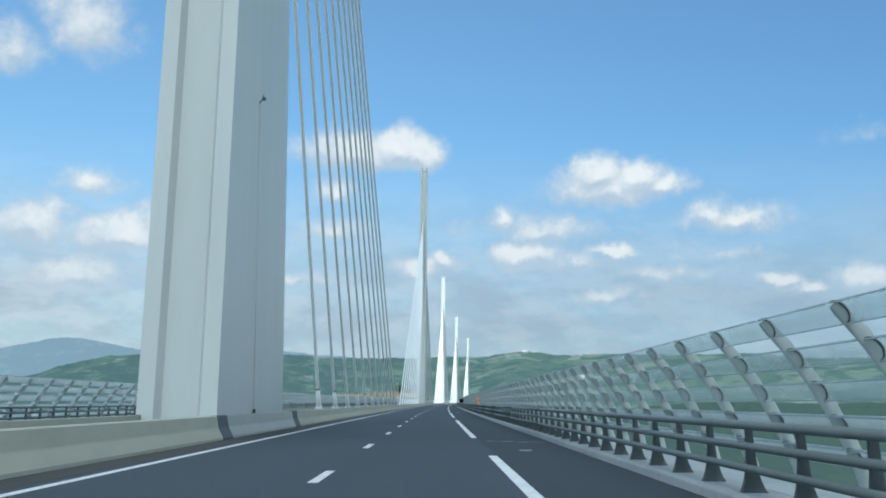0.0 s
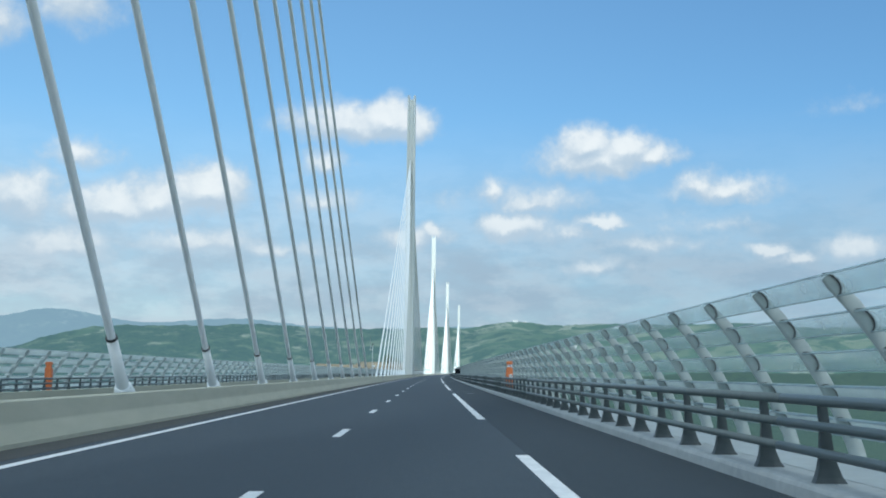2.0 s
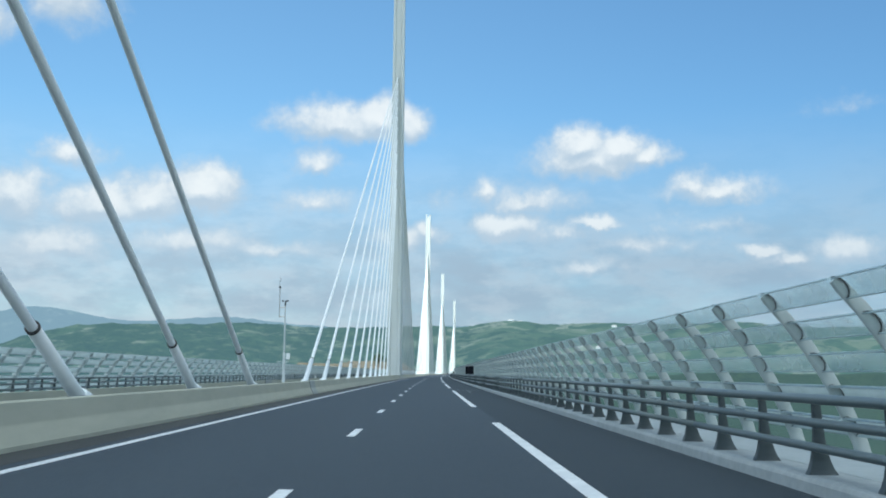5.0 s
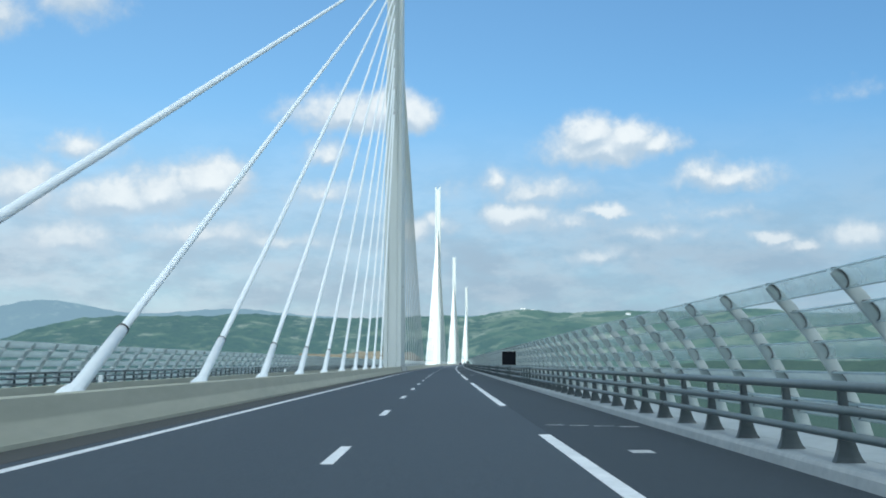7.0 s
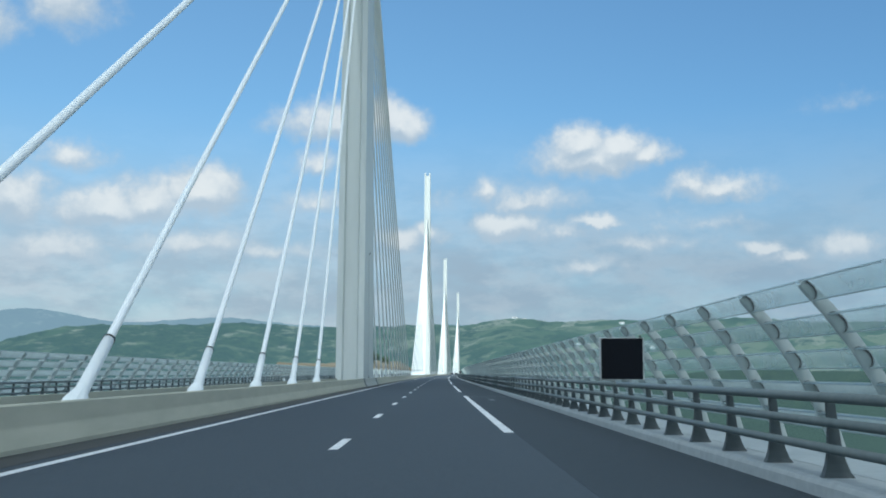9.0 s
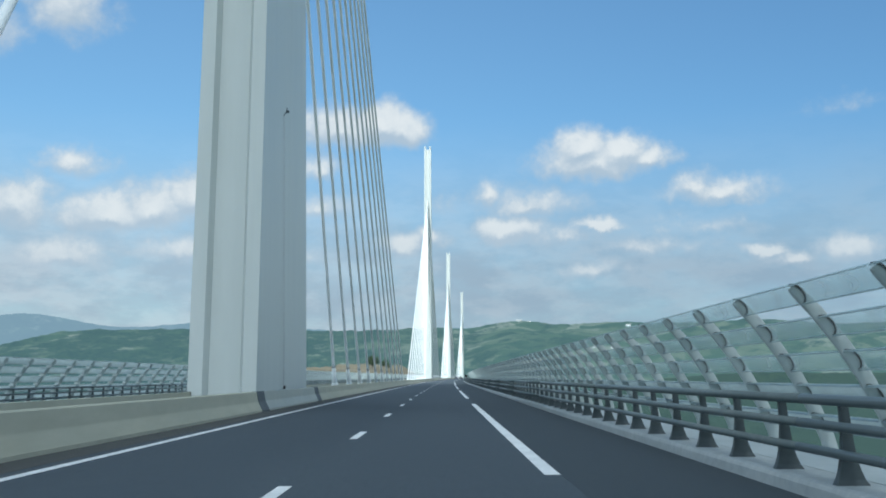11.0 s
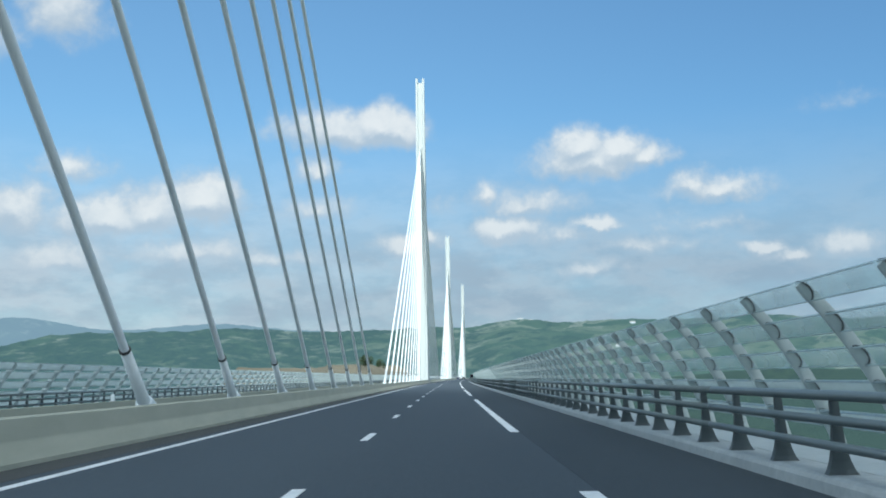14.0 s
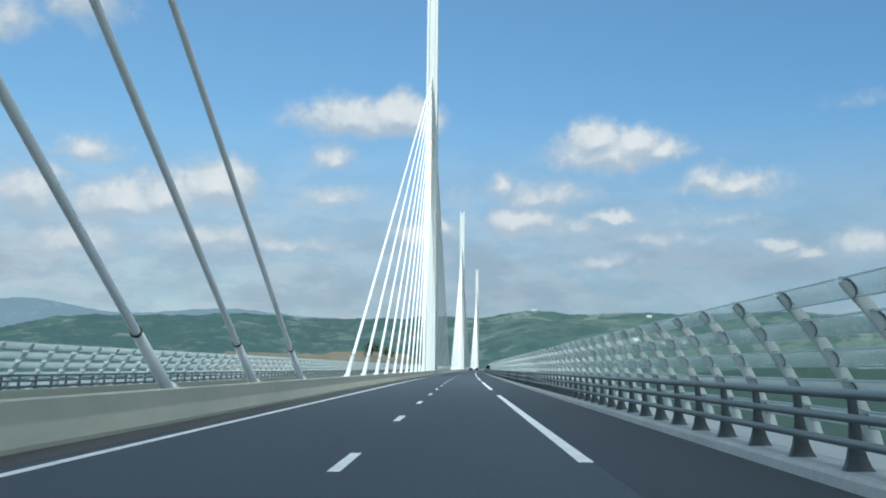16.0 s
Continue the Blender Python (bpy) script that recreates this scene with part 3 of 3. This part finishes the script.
    tagged(part("distant_screen_posts", post, M["post"] if sgn > 0 else M["pale_post"]), "pale grey wind screen posts far along the deck", "wind screen", "", "stuff")
    tagged(part("distant_screen_slats", sheet, M["acrylic"] if sgn > 0 else M["milky"]), "clear acrylic wind screen slats far along the deck", "wind screen", "", "stuff")


far_screens(1, 0)
far_screens(-1, kz)

# ---- things on the deck ----


def emergency_phone(sgn, s, l, dz):
    ph = thing("emergency_phone", "orange roadside emergency telephone pillar", "emergency phone", "emergency phones")
    bm = bmesh.new()
    box(bm, -.15, .15, -.13, .13, .2, .36, .01)
    part("plinth", bm, M["black"], ph, "black plinth")
    bm = bmesh.new()
    loft(bm, [[Vector((x * w, y * w, z)) for x, y in ((-.17, -.17), (.17, -.17), (.19, -.12), (.19, .12), (.17, .17), (-.17, .17), (-.19, .12), (-.19, -.12))] for z, w in ((.36, .98), (.5, 1), (1.6, 1.02), (1.74, 1.04))])
    part("body", bm, M["orange"], ph)
    bm = bmesh.new()
    loft(bm, [[Vector((x * w, y * w, z)) for x, y in ((-.17, -.17), (.17, -.17), (.17, .17), (-.17, .17))] for z, w in ((1.74, .8), (1.98, .8), (2.0, 1.0), (2.1, 1.0), (2.13, .9))])
    head = part("head", bm, M["orange"], ph)
    bm = bmesh.new()
    box(bm, -.125, .125, -.152, -.137, 1.80, 1.94)
    part("number_sign", bm, M["white"], head, "white number sign")
    bm = bmesh.new()
    for j, x in enumerate((-.09, -.05, -.01, .03, .07)):
        box(bm, x, x + .025, -.157, -.1525, 1.83, 1.91)
    part("number_bars", bm, M["blue_dark"], head)
    bm = bmesh.new()
    box(bm, -.02, .16, -.190, -.178, 1.13, 1.38)
    sign = part("handset_sign", bm, M["white"], ph, "white sign with a black handset symbol")
    bm = bmesh.new()
    tube(bm, [(.07 + .062 * math.cos(a), -.196, 1.22 + .10 * math.sin(a)) for a in [radians(20 + 26 * k) for k in range(6)]], [.026, .016, .013, .013, .016, .026], 8)
    part("handset_symbol", bm, M["black"], sign)
    bm = bmesh.new()
    box(bm, -.215, -.185, -.09, .09, .95, 1.5, .008)
    part("side_hood", bm, M["orange"], ph)
    for z in (.98, 1.62):
        bm = bmesh.new()
        box(bm, -.205, -.165, -.12, -.05, z, z + .06, .005)
        part("hinge", bm, M["black"], ph)
    p = on_deck(s, l, dz)
    ph.matrix_basis = pose(p.x, p.y, p.z, 0, 0, -math.degrees(s / RADIUS) + (0 if sgn > 0 else 180))


emergency_phone(1, 79.6, 13.28, -.1)
emergency_phone(-1, 79.7, -13.5, kz - .1)


def message_sign(s, l):
    sg = thing("message_sign", "square black variable message sign in a pale frame", "message sign", "message signs")
    bm = bmesh.new()
    box(bm, -.635, .635, -.02, .16, 1.13, 2.36, .015)
    case = part("case", bm, M["grey_metal"], sg, "pale grey metal case")
    bm = bmesh.new()
    box(bm, -.605, .60, -.034, -.0215, 1.16, 2.335)
    part("display", bm, M["panel_black"], case, "blank black display")
    for x in (-.22, .22):
        bm = bmesh.new()
        tube(bm, [(x, .08, .1), (x, .08, 1.2)], .045, 10)
        part("stand", bm, M["grey_metal"], sg)
    bm = bmesh.new()
    box(bm, -.32, -.22, -.06, .04, 1.04, 1.10, .01)
    part("sensor", bm, M["black"], sg)
    bm = bmesh.new()
    box(bm, .50, .55, -.05, .0, 2.36, 2.42, .008)
    part("lamp", bm, M["black"], sg)
    p = on_deck(s, l)
    sg.matrix_basis = pose(p.x, p.y, 0, 0, 0, -math.degrees(s / RADIUS))


message_sign(262.0, 13.91)
message_sign(775.0, 13.91)


def wind_mast(s):
    """A pole in the median with a side rod, cups, a whip aerial and a small box on a cross arm."""
    ms = thing("wind_mast", "pale grey wind measuring mast with cups and a small box", "mast")
    bm = bmesh.new()
    tube(bm, [(0, 0, .42), (0, 0, .5), (0, 0, 2.4), (0, 0, 2.42), (0, 0, 5.1)], [.085, .085, .08, .045, .04], 12)
    part("pole", bm, M["mast_paint"], ms)
    bm = bmesh.new()
    tube(bm, [(-.42, 0, 1.88), (.22, 0, 1.88)], .022, 8)
    part("cross_arm", bm, M["mast_paint"], ms)
    bm = bmesh.new()
    box(bm, .13, .33, -.07, .07, 2.03, 2.38, .012)
    case = part("box", bm, M["guard"], ms, "small white instrument box")
    bm = bmesh.new()
    tube(bm, [(.23, 0, 1.86), (.23, 0, 2.05)], .018, 8)
    part("box_stem", bm, M["grey_metal"], case)
    for z in (4.5, 5.02):
        bm = bmesh.new()
        tube(bm, [(-.35, 0, z), (0, 0, z)], .03, 8)
        part("bracket", bm, M["grey_metal"], ms)
    bm = bmesh.new()
    tube(bm, [(-.33, 0, 4.44), (-.33, 0, 6.14)], .034, 10)
    rod = part("side_rod", bm, M["grey_metal"], ms)
    bm = bmesh.new()
    tube(bm, [(-.33, 0, 6.13), (-.33, 0, 6.24)], .05, 10)
    part("rod_cap", bm, M["black"], rod)
    bm = bmesh.new()
    tube(bm, [(-.33, 0, 6.24), (-.36, 0, 6.46), (-.30, 0, 6.62), (-.31, 0, 6.84)], [.014, .012, .012, .008], 6)
    part("whip", bm, M["joint"], rod)
    bm = bmesh.new()
    tube(bm, [(0, 0, 5.1), (0, 0, 5.3), (0, 0, 5.42)], [.05, .05, .03], 10)
    vane = part("anemometer", bm, M["joint"], ms, "dark cup anemometer")
    bm = bmesh.new()
    tube(bm, [(-.16, 0, 5.40), (.16, 0, 5.40)], .012, 6)
    part("cup_arm", bm, M["joint"], vane)
    for x, y in ((.15, -.02), (.05, .12), (-.15, 0)):
        bm = bmesh.new()
        tube(bm, [(x, y - .05, 5.40), (x, y, 5.40), (x, y + .04, 5.40)], [.055, .045, .012], 8)
        part("cup", bm, M["joint"], vane)
    ms.matrix_basis = deck_pose(s)


M["mast_paint"] = surface("mast paint", (.50, .56, .57), (.60, .65, .66), .5, 4, .5)
wind_mast(170.9)


def service_cabinet(s):
    cb = thing("service_cabinet", "pale grey sheet metal service cabinet beside the wind screen", "cabinet")
    for a, b, nm in ((0, 1.9, "body"), (2.15, 2.6, "end_panel")):
        bm = bmesh.new()
        box(bm, -13.75, -13.45, a, b, kz + .12, kz + 2.35, .02)
        part(nm, bm, M["cabinet"], cb)
    cb.matrix_basis = deck_pose(s)


service_cabinet(419.5)


def marker_stub(s):
    """A short white marker on the far barrier."""
    mk = thing("marker_post", "short white marker post on the concrete barrier", "marker post", "barrier markers")
    bm = bmesh.new()
    tube(bm, [(-1.29, 0, .799), (-1.29, 0, .82), (-1.29, 0, .825)], [.085, .085, .06], 10)
    part("base", bm, M["grey_metal"], mk)
    bm = bmesh.new()
    tube(bm, [(-1.29, 0, .82), (-1.29, 0, .99), (-1.29, 0, 1.01)], [.06, .055, .035], 10)
    part("stem", bm, M["guard"], mk)
    mk.matrix_basis = deck_pose(s)


for s in (200.0, 234.6, 300.0, 416.0, 434.0):
    marker_stub(s)


def far_car(s, l, paint, label):
    """A small car far down the road."""
    car = thing("car", label, "car")
    bm = bmesh.new()
    prof = ((-2.1, .35), (2.1, .35), (2.15, .6), (2.0, .85), (1.2, .95), (-1.95, .98), (-2.15, .7))
    loft(bm, [[Vector((x, y, z)) for y, z in prof] for x in (-.85, .85)])
    bmesh.ops.recalc_face_normals(bm, faces=bm.faces)
    part("body", bm, paint, car)
    bm = bmesh.new()
    prof = ((-1.8, .98), (1.1, .96), (.4, 1.42), (-1.2, 1.47))
    loft(bm, [[Vector((x, y, z)) for y, z in prof] for x in (-.74, .74)])
    bmesh.ops.recalc_face_normals(bm, faces=bm.faces)
    part("cabin", bm, M["glass_dark"], car)
    for x in (-.78, .78):
        for y in (-1.3, 1.35):
            bm = bmesh.new()
            tube(bm, [(x - .1, y, .31), (x + .1, y, .31)], .31, 12)
            part("wheel", bm, M["black"], car)
    p = on_deck(s, l, .006)
    car.matrix_basis = pose(p.x, p.y, p.z, 0, 0, -math.degrees(s / RADIUS))


far_car(1010.0, 8.5, M["glass_dark"], "dark car far ahead on the bridge")
far_car(1030.0, 4.9, M["blue_dark"], "dark blue car far ahead on the bridge")
far_car(1062.0, 4.7, M["white"], "white car far ahead on the bridge")
# ---- land ----


def land(name, patches, haze, blend):
    """Distant land: patches of colour over noise; haze is a colour mixed in as emission for the air in between."""
    m = bpy.data.materials.new(name)
    m.use_nodes = True
    q = Graph(m.node_tree)
    b = m.node_tree.nodes["Principled BSDF"]
    pos = q.node("ShaderNodeNewGeometry").outputs["Position"]
    warp = q.node("ShaderNodeTexNoise")
    q.put(warp.inputs["Vector"], pos)
    warp.inputs["Scale"].default_value = .004
    p2 = q.vmath("ADD", pos, q.vmath("MULTIPLY", warp.outputs["Color"], (220, 220, 220)))
    cell = q.node("ShaderNodeTexVoronoi")
    q.put(cell.inputs["Vector"], p2)
    cell.inputs["Scale"].default_value = .013
    sc = q.node("ShaderNodeSeparateColor")
    q.put(sc.inputs[0], cell.outputs["Color"])
    east = q.node("ShaderNodeSeparateXYZ")
    q.put(east.inputs[0], pos)
    woods = q.step(q.math("ADD", q.noise(pos, .011, 8, .72), q.step(east.outputs[0], -900.0, 700.0, -.03, .085)), .47, .60)
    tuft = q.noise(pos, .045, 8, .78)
    fields = q.ramp(sc.outputs[0], patches)
    fields = q.mix(q.math("MULTIPLY", tuft, .5), fields, (.05, .09, .035))
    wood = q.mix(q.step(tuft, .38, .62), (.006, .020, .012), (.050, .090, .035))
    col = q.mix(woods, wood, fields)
    q.put(b.inputs["Base Color"], col)
    b.inputs["Roughness"].default_value = .95
    b.inputs["Specular IOR Level"].default_value = .1
    bp = q.node("ShaderNodeBump")
    bp.inputs["Strength"].default_value = .9
    bp.inputs["Distance"].default_value = 14.0
    q.put(bp.inputs["Height"], tuft)
    q.put(b.inputs["Normal"], bp.outputs[0])
    # aerial haze put into the surface as an even glow
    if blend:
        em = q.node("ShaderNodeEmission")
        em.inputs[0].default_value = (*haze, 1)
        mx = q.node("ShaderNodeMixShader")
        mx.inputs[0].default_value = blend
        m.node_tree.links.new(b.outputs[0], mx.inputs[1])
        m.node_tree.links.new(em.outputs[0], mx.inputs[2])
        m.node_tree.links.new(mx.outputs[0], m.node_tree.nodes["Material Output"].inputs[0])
    return m


FIELDS = [(0, (.05, .10, .045)), (.2, (.10, .16, .08)), (.4, (.30, .34, .22)), (.5, (.09, .15, .07)), (.68, (.20, .25, .14)), (.85, (.50, .52, .42)), (1, (.14, .20, .10))]
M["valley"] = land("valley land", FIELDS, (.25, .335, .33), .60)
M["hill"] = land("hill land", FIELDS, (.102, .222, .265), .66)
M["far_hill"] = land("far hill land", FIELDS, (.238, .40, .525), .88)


def bumps(a, items):
    return sum(h * math.exp(-((a - c) / w) ** 2) for c, h, w in items)


def ridge(name, crest, dist, depth, a0, a1, material, rough, seed, label):
    """A long hill: crest(bearing) gives its height in degrees at that distance, with slopes before and behind."""
    bm = bmesh.new()
    na, nr = int((a1 - a0) / .14), 30
    rows = []
    for i in range(na + 1):
        a = a0 + (a1 - a0) * i / na
        top = math.tan(radians(crest(a))) * dist
        row = []
        for j in range(nr + 1):
            u = j / nr
            r = dist - depth * (1 - u)
            f = math.sin(u * math.pi / 2) ** 1.25
            if u > .85:
                f = 1.0
            p = Vector((math.sin(radians(a)) * r, math.cos(radians(a)) * r, 0))
            n = noise.fractal(p * .0016 + Vector((seed, 0, 0)), .9, 2.1, 5)
            z = -250 + (top + 250) * f + n * rough * (.25 + .75 * math.sin(u * math.pi)) + noise.fractal(p * .02, .7, 2, 4) * rough * .13
            row.append(bm.verts.new((p.x, p.y, z)))
        rows.append(row)
    for r0, r1 in zip(rows, rows[1:]):
        for j in range(nr):
            bm.faces.new((r0[j], r0[j + 1], r1[j + 1], r1[j]))
    bmesh.ops.recalc_face_normals(bm, faces=bm.faces)
    return tagged(part(name, bm, material, None, "", True), label, "hills", "", "structure")


ridge("backdrop_far_hills", lambda a: 2.30 + bumps(a, ((-18.9, .75, 2.7), (-10.8, .36, 3.8))), 4800, 700, -75, 75, M["far_hill"], 25, 4.0, "hills on the horizon with blue haze put into their colour")
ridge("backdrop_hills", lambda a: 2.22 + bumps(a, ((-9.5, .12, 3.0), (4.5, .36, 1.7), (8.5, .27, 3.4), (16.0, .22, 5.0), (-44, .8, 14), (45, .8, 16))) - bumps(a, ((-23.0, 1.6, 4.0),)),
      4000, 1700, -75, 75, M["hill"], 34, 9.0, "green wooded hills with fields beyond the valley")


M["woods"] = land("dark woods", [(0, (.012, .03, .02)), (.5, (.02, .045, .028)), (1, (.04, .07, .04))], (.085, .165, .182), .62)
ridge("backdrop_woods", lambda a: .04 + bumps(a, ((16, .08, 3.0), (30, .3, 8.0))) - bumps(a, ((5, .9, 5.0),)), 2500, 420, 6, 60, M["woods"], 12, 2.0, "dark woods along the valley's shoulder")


def valley():
    """The ground: one sheet from below the bridge to the horizon."""
    bm = bmesh.new()
    rows = []
    for r in (0, 150, 300, 450, 600, 800, 1000, 1250, 1500, 1800, 2100, 2500, 3000, 3600, 4300, 4900):
        row = []
        for k in range(96):
            a = 2 * math.pi * k / 96
            p = Vector((math.sin(a) * r, math.cos(a) * r + 300, 0))
            n = noise.fractal(p * .0012, .9, 2.1, 4)
            row.append(bm.verts.new((p.x, p.y, -225 + 26 * n)) if r or not k else row[0])
        rows.append(row)
    for r0, r1 in zip(rows, rows[1:]):
        for k in range(96):
            j = (k + 1) % 96
            vs = (r0[k], r0[j], r1[j], r1[k]) if r0[k] is not r0[j] else (r0[k], r1[j], r1[k])
            bm.faces.new(vs)
    bmesh.ops.recalc_face_normals(bm, faces=bm.faces)
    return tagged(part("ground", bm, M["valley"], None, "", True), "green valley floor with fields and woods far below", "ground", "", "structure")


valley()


def house(a, dist, z, w, h, tint):
    """A small house far off on the hills."""
    hs = thing("house", "small pale house far off on the hills", "house", "distant houses")
    bm = bmesh.new()
    box(bm, -w / 2, w / 2, -4, 4, -6, h)
    part("wall", bm, M["plaster"], hs)
    bm = bmesh.new()
    loft(bm, [[Vector((x, -4.6, h)), Vector((x, 4.6, h)), Vector((x, 0, h + 2.6))] for x in (-w / 2 - .5, w / 2 + .5)])
    bmesh.ops.recalc_face_normals(bm, faces=bm.faces)
    part("roof", bm, tint, hs)
    for x in (-w / 4, w / 4):
        bm = bmesh.new()
        box(bm, x - .6, x + .6, -4.08, -3.98, 1.2, 2.8)
        part("window", bm, M["glass_dark"], hs)
    ra = radians(a)
    hs.matrix_basis = pose(math.sin(ra) * dist, math.cos(ra) * dist, z, 0, 0, -a)


M["tile"] = surface("pale slate roof", (.30, .31, .31), (.44, .44, .43), .8, 3, .3)


def drop(x, y):
    """Height of the hills or the valley under a place."""
    hits = []
    for ob in LAND:
        inv = ob.matrix_world.inverted()
        ok, p, n, i = ob.ray_cast(inv @ Vector((x, y, 900)), Vector((0, 0, -1)))
        if ok:
            hits.append(p.z)
    return max(hits)


LAND = [o for o in scene.objects if o.name.startswith(("backdrop_hills", "ground"))]
hrng = random.Random(11)
for a, dist, w in ((4.85, 3880, 19), (5.35, 3890, 11), (10.2, 3700, 16), (8.0, 3250, 14), (8.45, 3260, 10), (9.4, 3240, 16), (11.6, 3300, 14), (10.7, 3280, 9)):
    x, y = math.sin(radians(a)) * dist, math.cos(radians(a)) * dist
    house(a, dist, drop(x, y), w, 6.0 if w > 17 else hrng.uniform(3.0, 4.5), M["tile"])


def earth_bank():
    """A bare brown cutting beside the far end of the bridge."""
    bm = bmesh.new()
    rows = []
    for i in range(41):
        u = i / 40
        s = 890 + 690 * u
        row = []
        for j in range(9):
            v = j / 8
            l = -38 - 75 * v
            z = -40 + (45.0 + 10 * u + 2 * math.sin(u * 13)) * math.sin(min(1, v * 1.6) * math.pi / 2) * math.sin(math.pi * min(1, u * 6 + .35) / 2)
            p = on_deck(s, l, z)
            p.z += 3 * noise.fractal(p * .03, .8, 2, 4)
            row.append(bm.verts.new(p))
        row.append(bm.verts.new(on_deck(s, -125, -245)))
        row.insert(0, bm.verts.new(on_deck(s, -30, -245)))
        rows.append(row)
    for a, b in zip(rows, rows[1:]):
        for j in range(10):
            bm.faces.new((a[j], a[j + 1], b[j + 1], b[j]))
    bmesh.ops.recalc_face_normals(bm, faces=bm.faces)
    tagged(part("earth_bank", bm, M["earth"], None, "", True), "bare brown earth cutting near the end of the bridge", "earth bank", "", "structure")


def far_tree(s, l, z, h, w, seed):
    """A small dark tree: tapered trunk, a few limbs and a crown of many leaf clumps."""
    rng = random.Random(seed)
    tr = thing("tree", "small dark green tree on the earth bank", "tree", "trees on the bank")
    bm = bmesh.new()
    tube(bm, [(0, 0, -.5), (.05, 0, h * .4), (0, .05, h * .85)], [.16, .12, .04], 7)
    for k in range(5):
        a, q = rng.uniform(0, 6.3), h * rng.uniform(.35, .6)
        tube(bm, [(0, 0, q), (w * .3 * math.cos(a), w * .3 * math.sin(a), q + h * .18)], [.07, .03], 5)
    part("trunk", bm, M["bark"], tr)
    bm = bmesh.new()
    for k in range(230):
        d = Vector((rng.gauss(0, 1), rng.gauss(0, 1), rng.gauss(0, 1))).normalized() * rng.uniform(.35, 1.0) ** .6
        taper = 1 - .35 * max(0, d.z)
        c = Vector((d.x * w * .5 * taper, d.y * w * .5 * taper, h * .58 + d.z * h * .44))
        u = Vector((rng.uniform(-1, 1), rng.uniform(-1, 1), rng.uniform(-.6, .6))).normalized()
        v = u.orthogonal().normalized()
        r = rng.uniform(.25, .55)
        bm.faces.new([bm.verts.new(c + u * r * a + v * r * b) for a, b in ((-1, -.5), (.2, -.8), (1, .1), (.1, .8))])
    part("crown", bm, M["leaf"], tr)
    p = on_deck(s, l, z)
    tr.matrix_basis = pose(p.x, p.y, p.z, 0, 0, rng.uniform(0, 360))


M["bark"] = surface("dark bark", (.05, .04, .03), (.09, .075, .055), .95, 8, 1, .4, 30)
M["leaf"] = surface("dark leaves", (.018, .04, .018), (.045, .08, .03), .8, 5, .6)
M["earth"] = surface("bare earth", (.105, .095, .064), (.165, .145, .10), .95, .3, .04, .5, 1.0)
earth_bank()
BANK = next(o for o in scene.objects if o.name.startswith("earth_bank"))
trng = random.Random(5)
for k in range(13):
    s_at, l_at = 1235 + 21.0 * k + trng.uniform(-7, 7), -81 - .6 * k + trng.uniform(-4, 4)
    spot = on_deck(s_at, l_at)
    hit, place, _, _ = BANK.ray_cast(Vector((spot.x, spot.y, 400)), Vector((0, 0, -1)))
    far_tree(s_at, l_at, place.z, trng.uniform(7.0, 10.5), trng.uniform(4.0, 6.0), k)


def piers():
    """Plain tapering concrete piers that carry the deck."""
    for k in range(5):
        bm = bmesh.new()
        p = on_deck(k * SPAN)
        rings = []
        for z, w, d in ((-250, 12, 8.5), (-100, 9, 6.5), (-4.21, 5, 5.5)):
            rings.append([Vector((p.x + x * w, p.y + y * d, z)) for x, y in ((-1, -.6), (-.6, -1), (.6, -1), (1, -.6), (1, .6), (.6, 1), (-.6, 1), (-1, .6))])
        loft(bm, rings)
        bmesh.ops.recalc_face_normals(bm, faces=bm.faces)
        tagged(part("pier", bm, M["kerb"]), "tall tapering concrete bridge pier", "pier", "bridge piers", "structure")


piers()


def cumulus_cloud():
    """Unseen cloud added between the sun and the near half of the bridge to shade it: flat below, heaped above."""
    m = bpy.data.materials.new("cloud")
    m.use_nodes = True
    q = Graph(m.node_tree)
    glow, clear_air, mx = q.node("ShaderNodeBsdfTranslucent"), q.node("ShaderNodeBsdfTransparent"), q.node("ShaderNodeMixShader")
    glow.inputs[0].default_value = (.92, .93, .95, 1)
    mx.inputs[0].default_value = CLOUD_DEPTH
    m.node_tree.links.new(clear_air.outputs[0], mx.inputs[1])
    m.node_tree.links.new(glow.outputs[0], mx.inputs[2])
    m.node_tree.links.new(mx.outputs[0], m.node_tree.nodes["Material Output"].inputs[0])
    bm = bmesh.new()
    bmesh.ops.create_icosphere(bm, subdivisions=6, radius=1)
    for v in bm.verts:
        c = v.co.copy()
        lump = 1 + .05 * noise.fractal(c * 2.2, .9, 2.1, 6)
        c = Vector((c.x * 620 * lump, c.y * 640 * lump, c.z * (230 * lump if c.z > 0 else 50)))
        v.co = c
    ob = part("backdrop_cloud", bm, m, None, "", True)
    ob.location = to_sun * (CLOUD_HEIGHT / to_sun.z) + Vector((0, SHADE_END - 640, 0))
    return tagged(ob, "unseen cumulus cloud added to shade the near half of the bridge", "cloud", "", "structure")


CLOUD_HEIGHT, CLOUD_DEPTH, SHADE_END = 1500.0, .63, 465.0
cumulus_cloud()
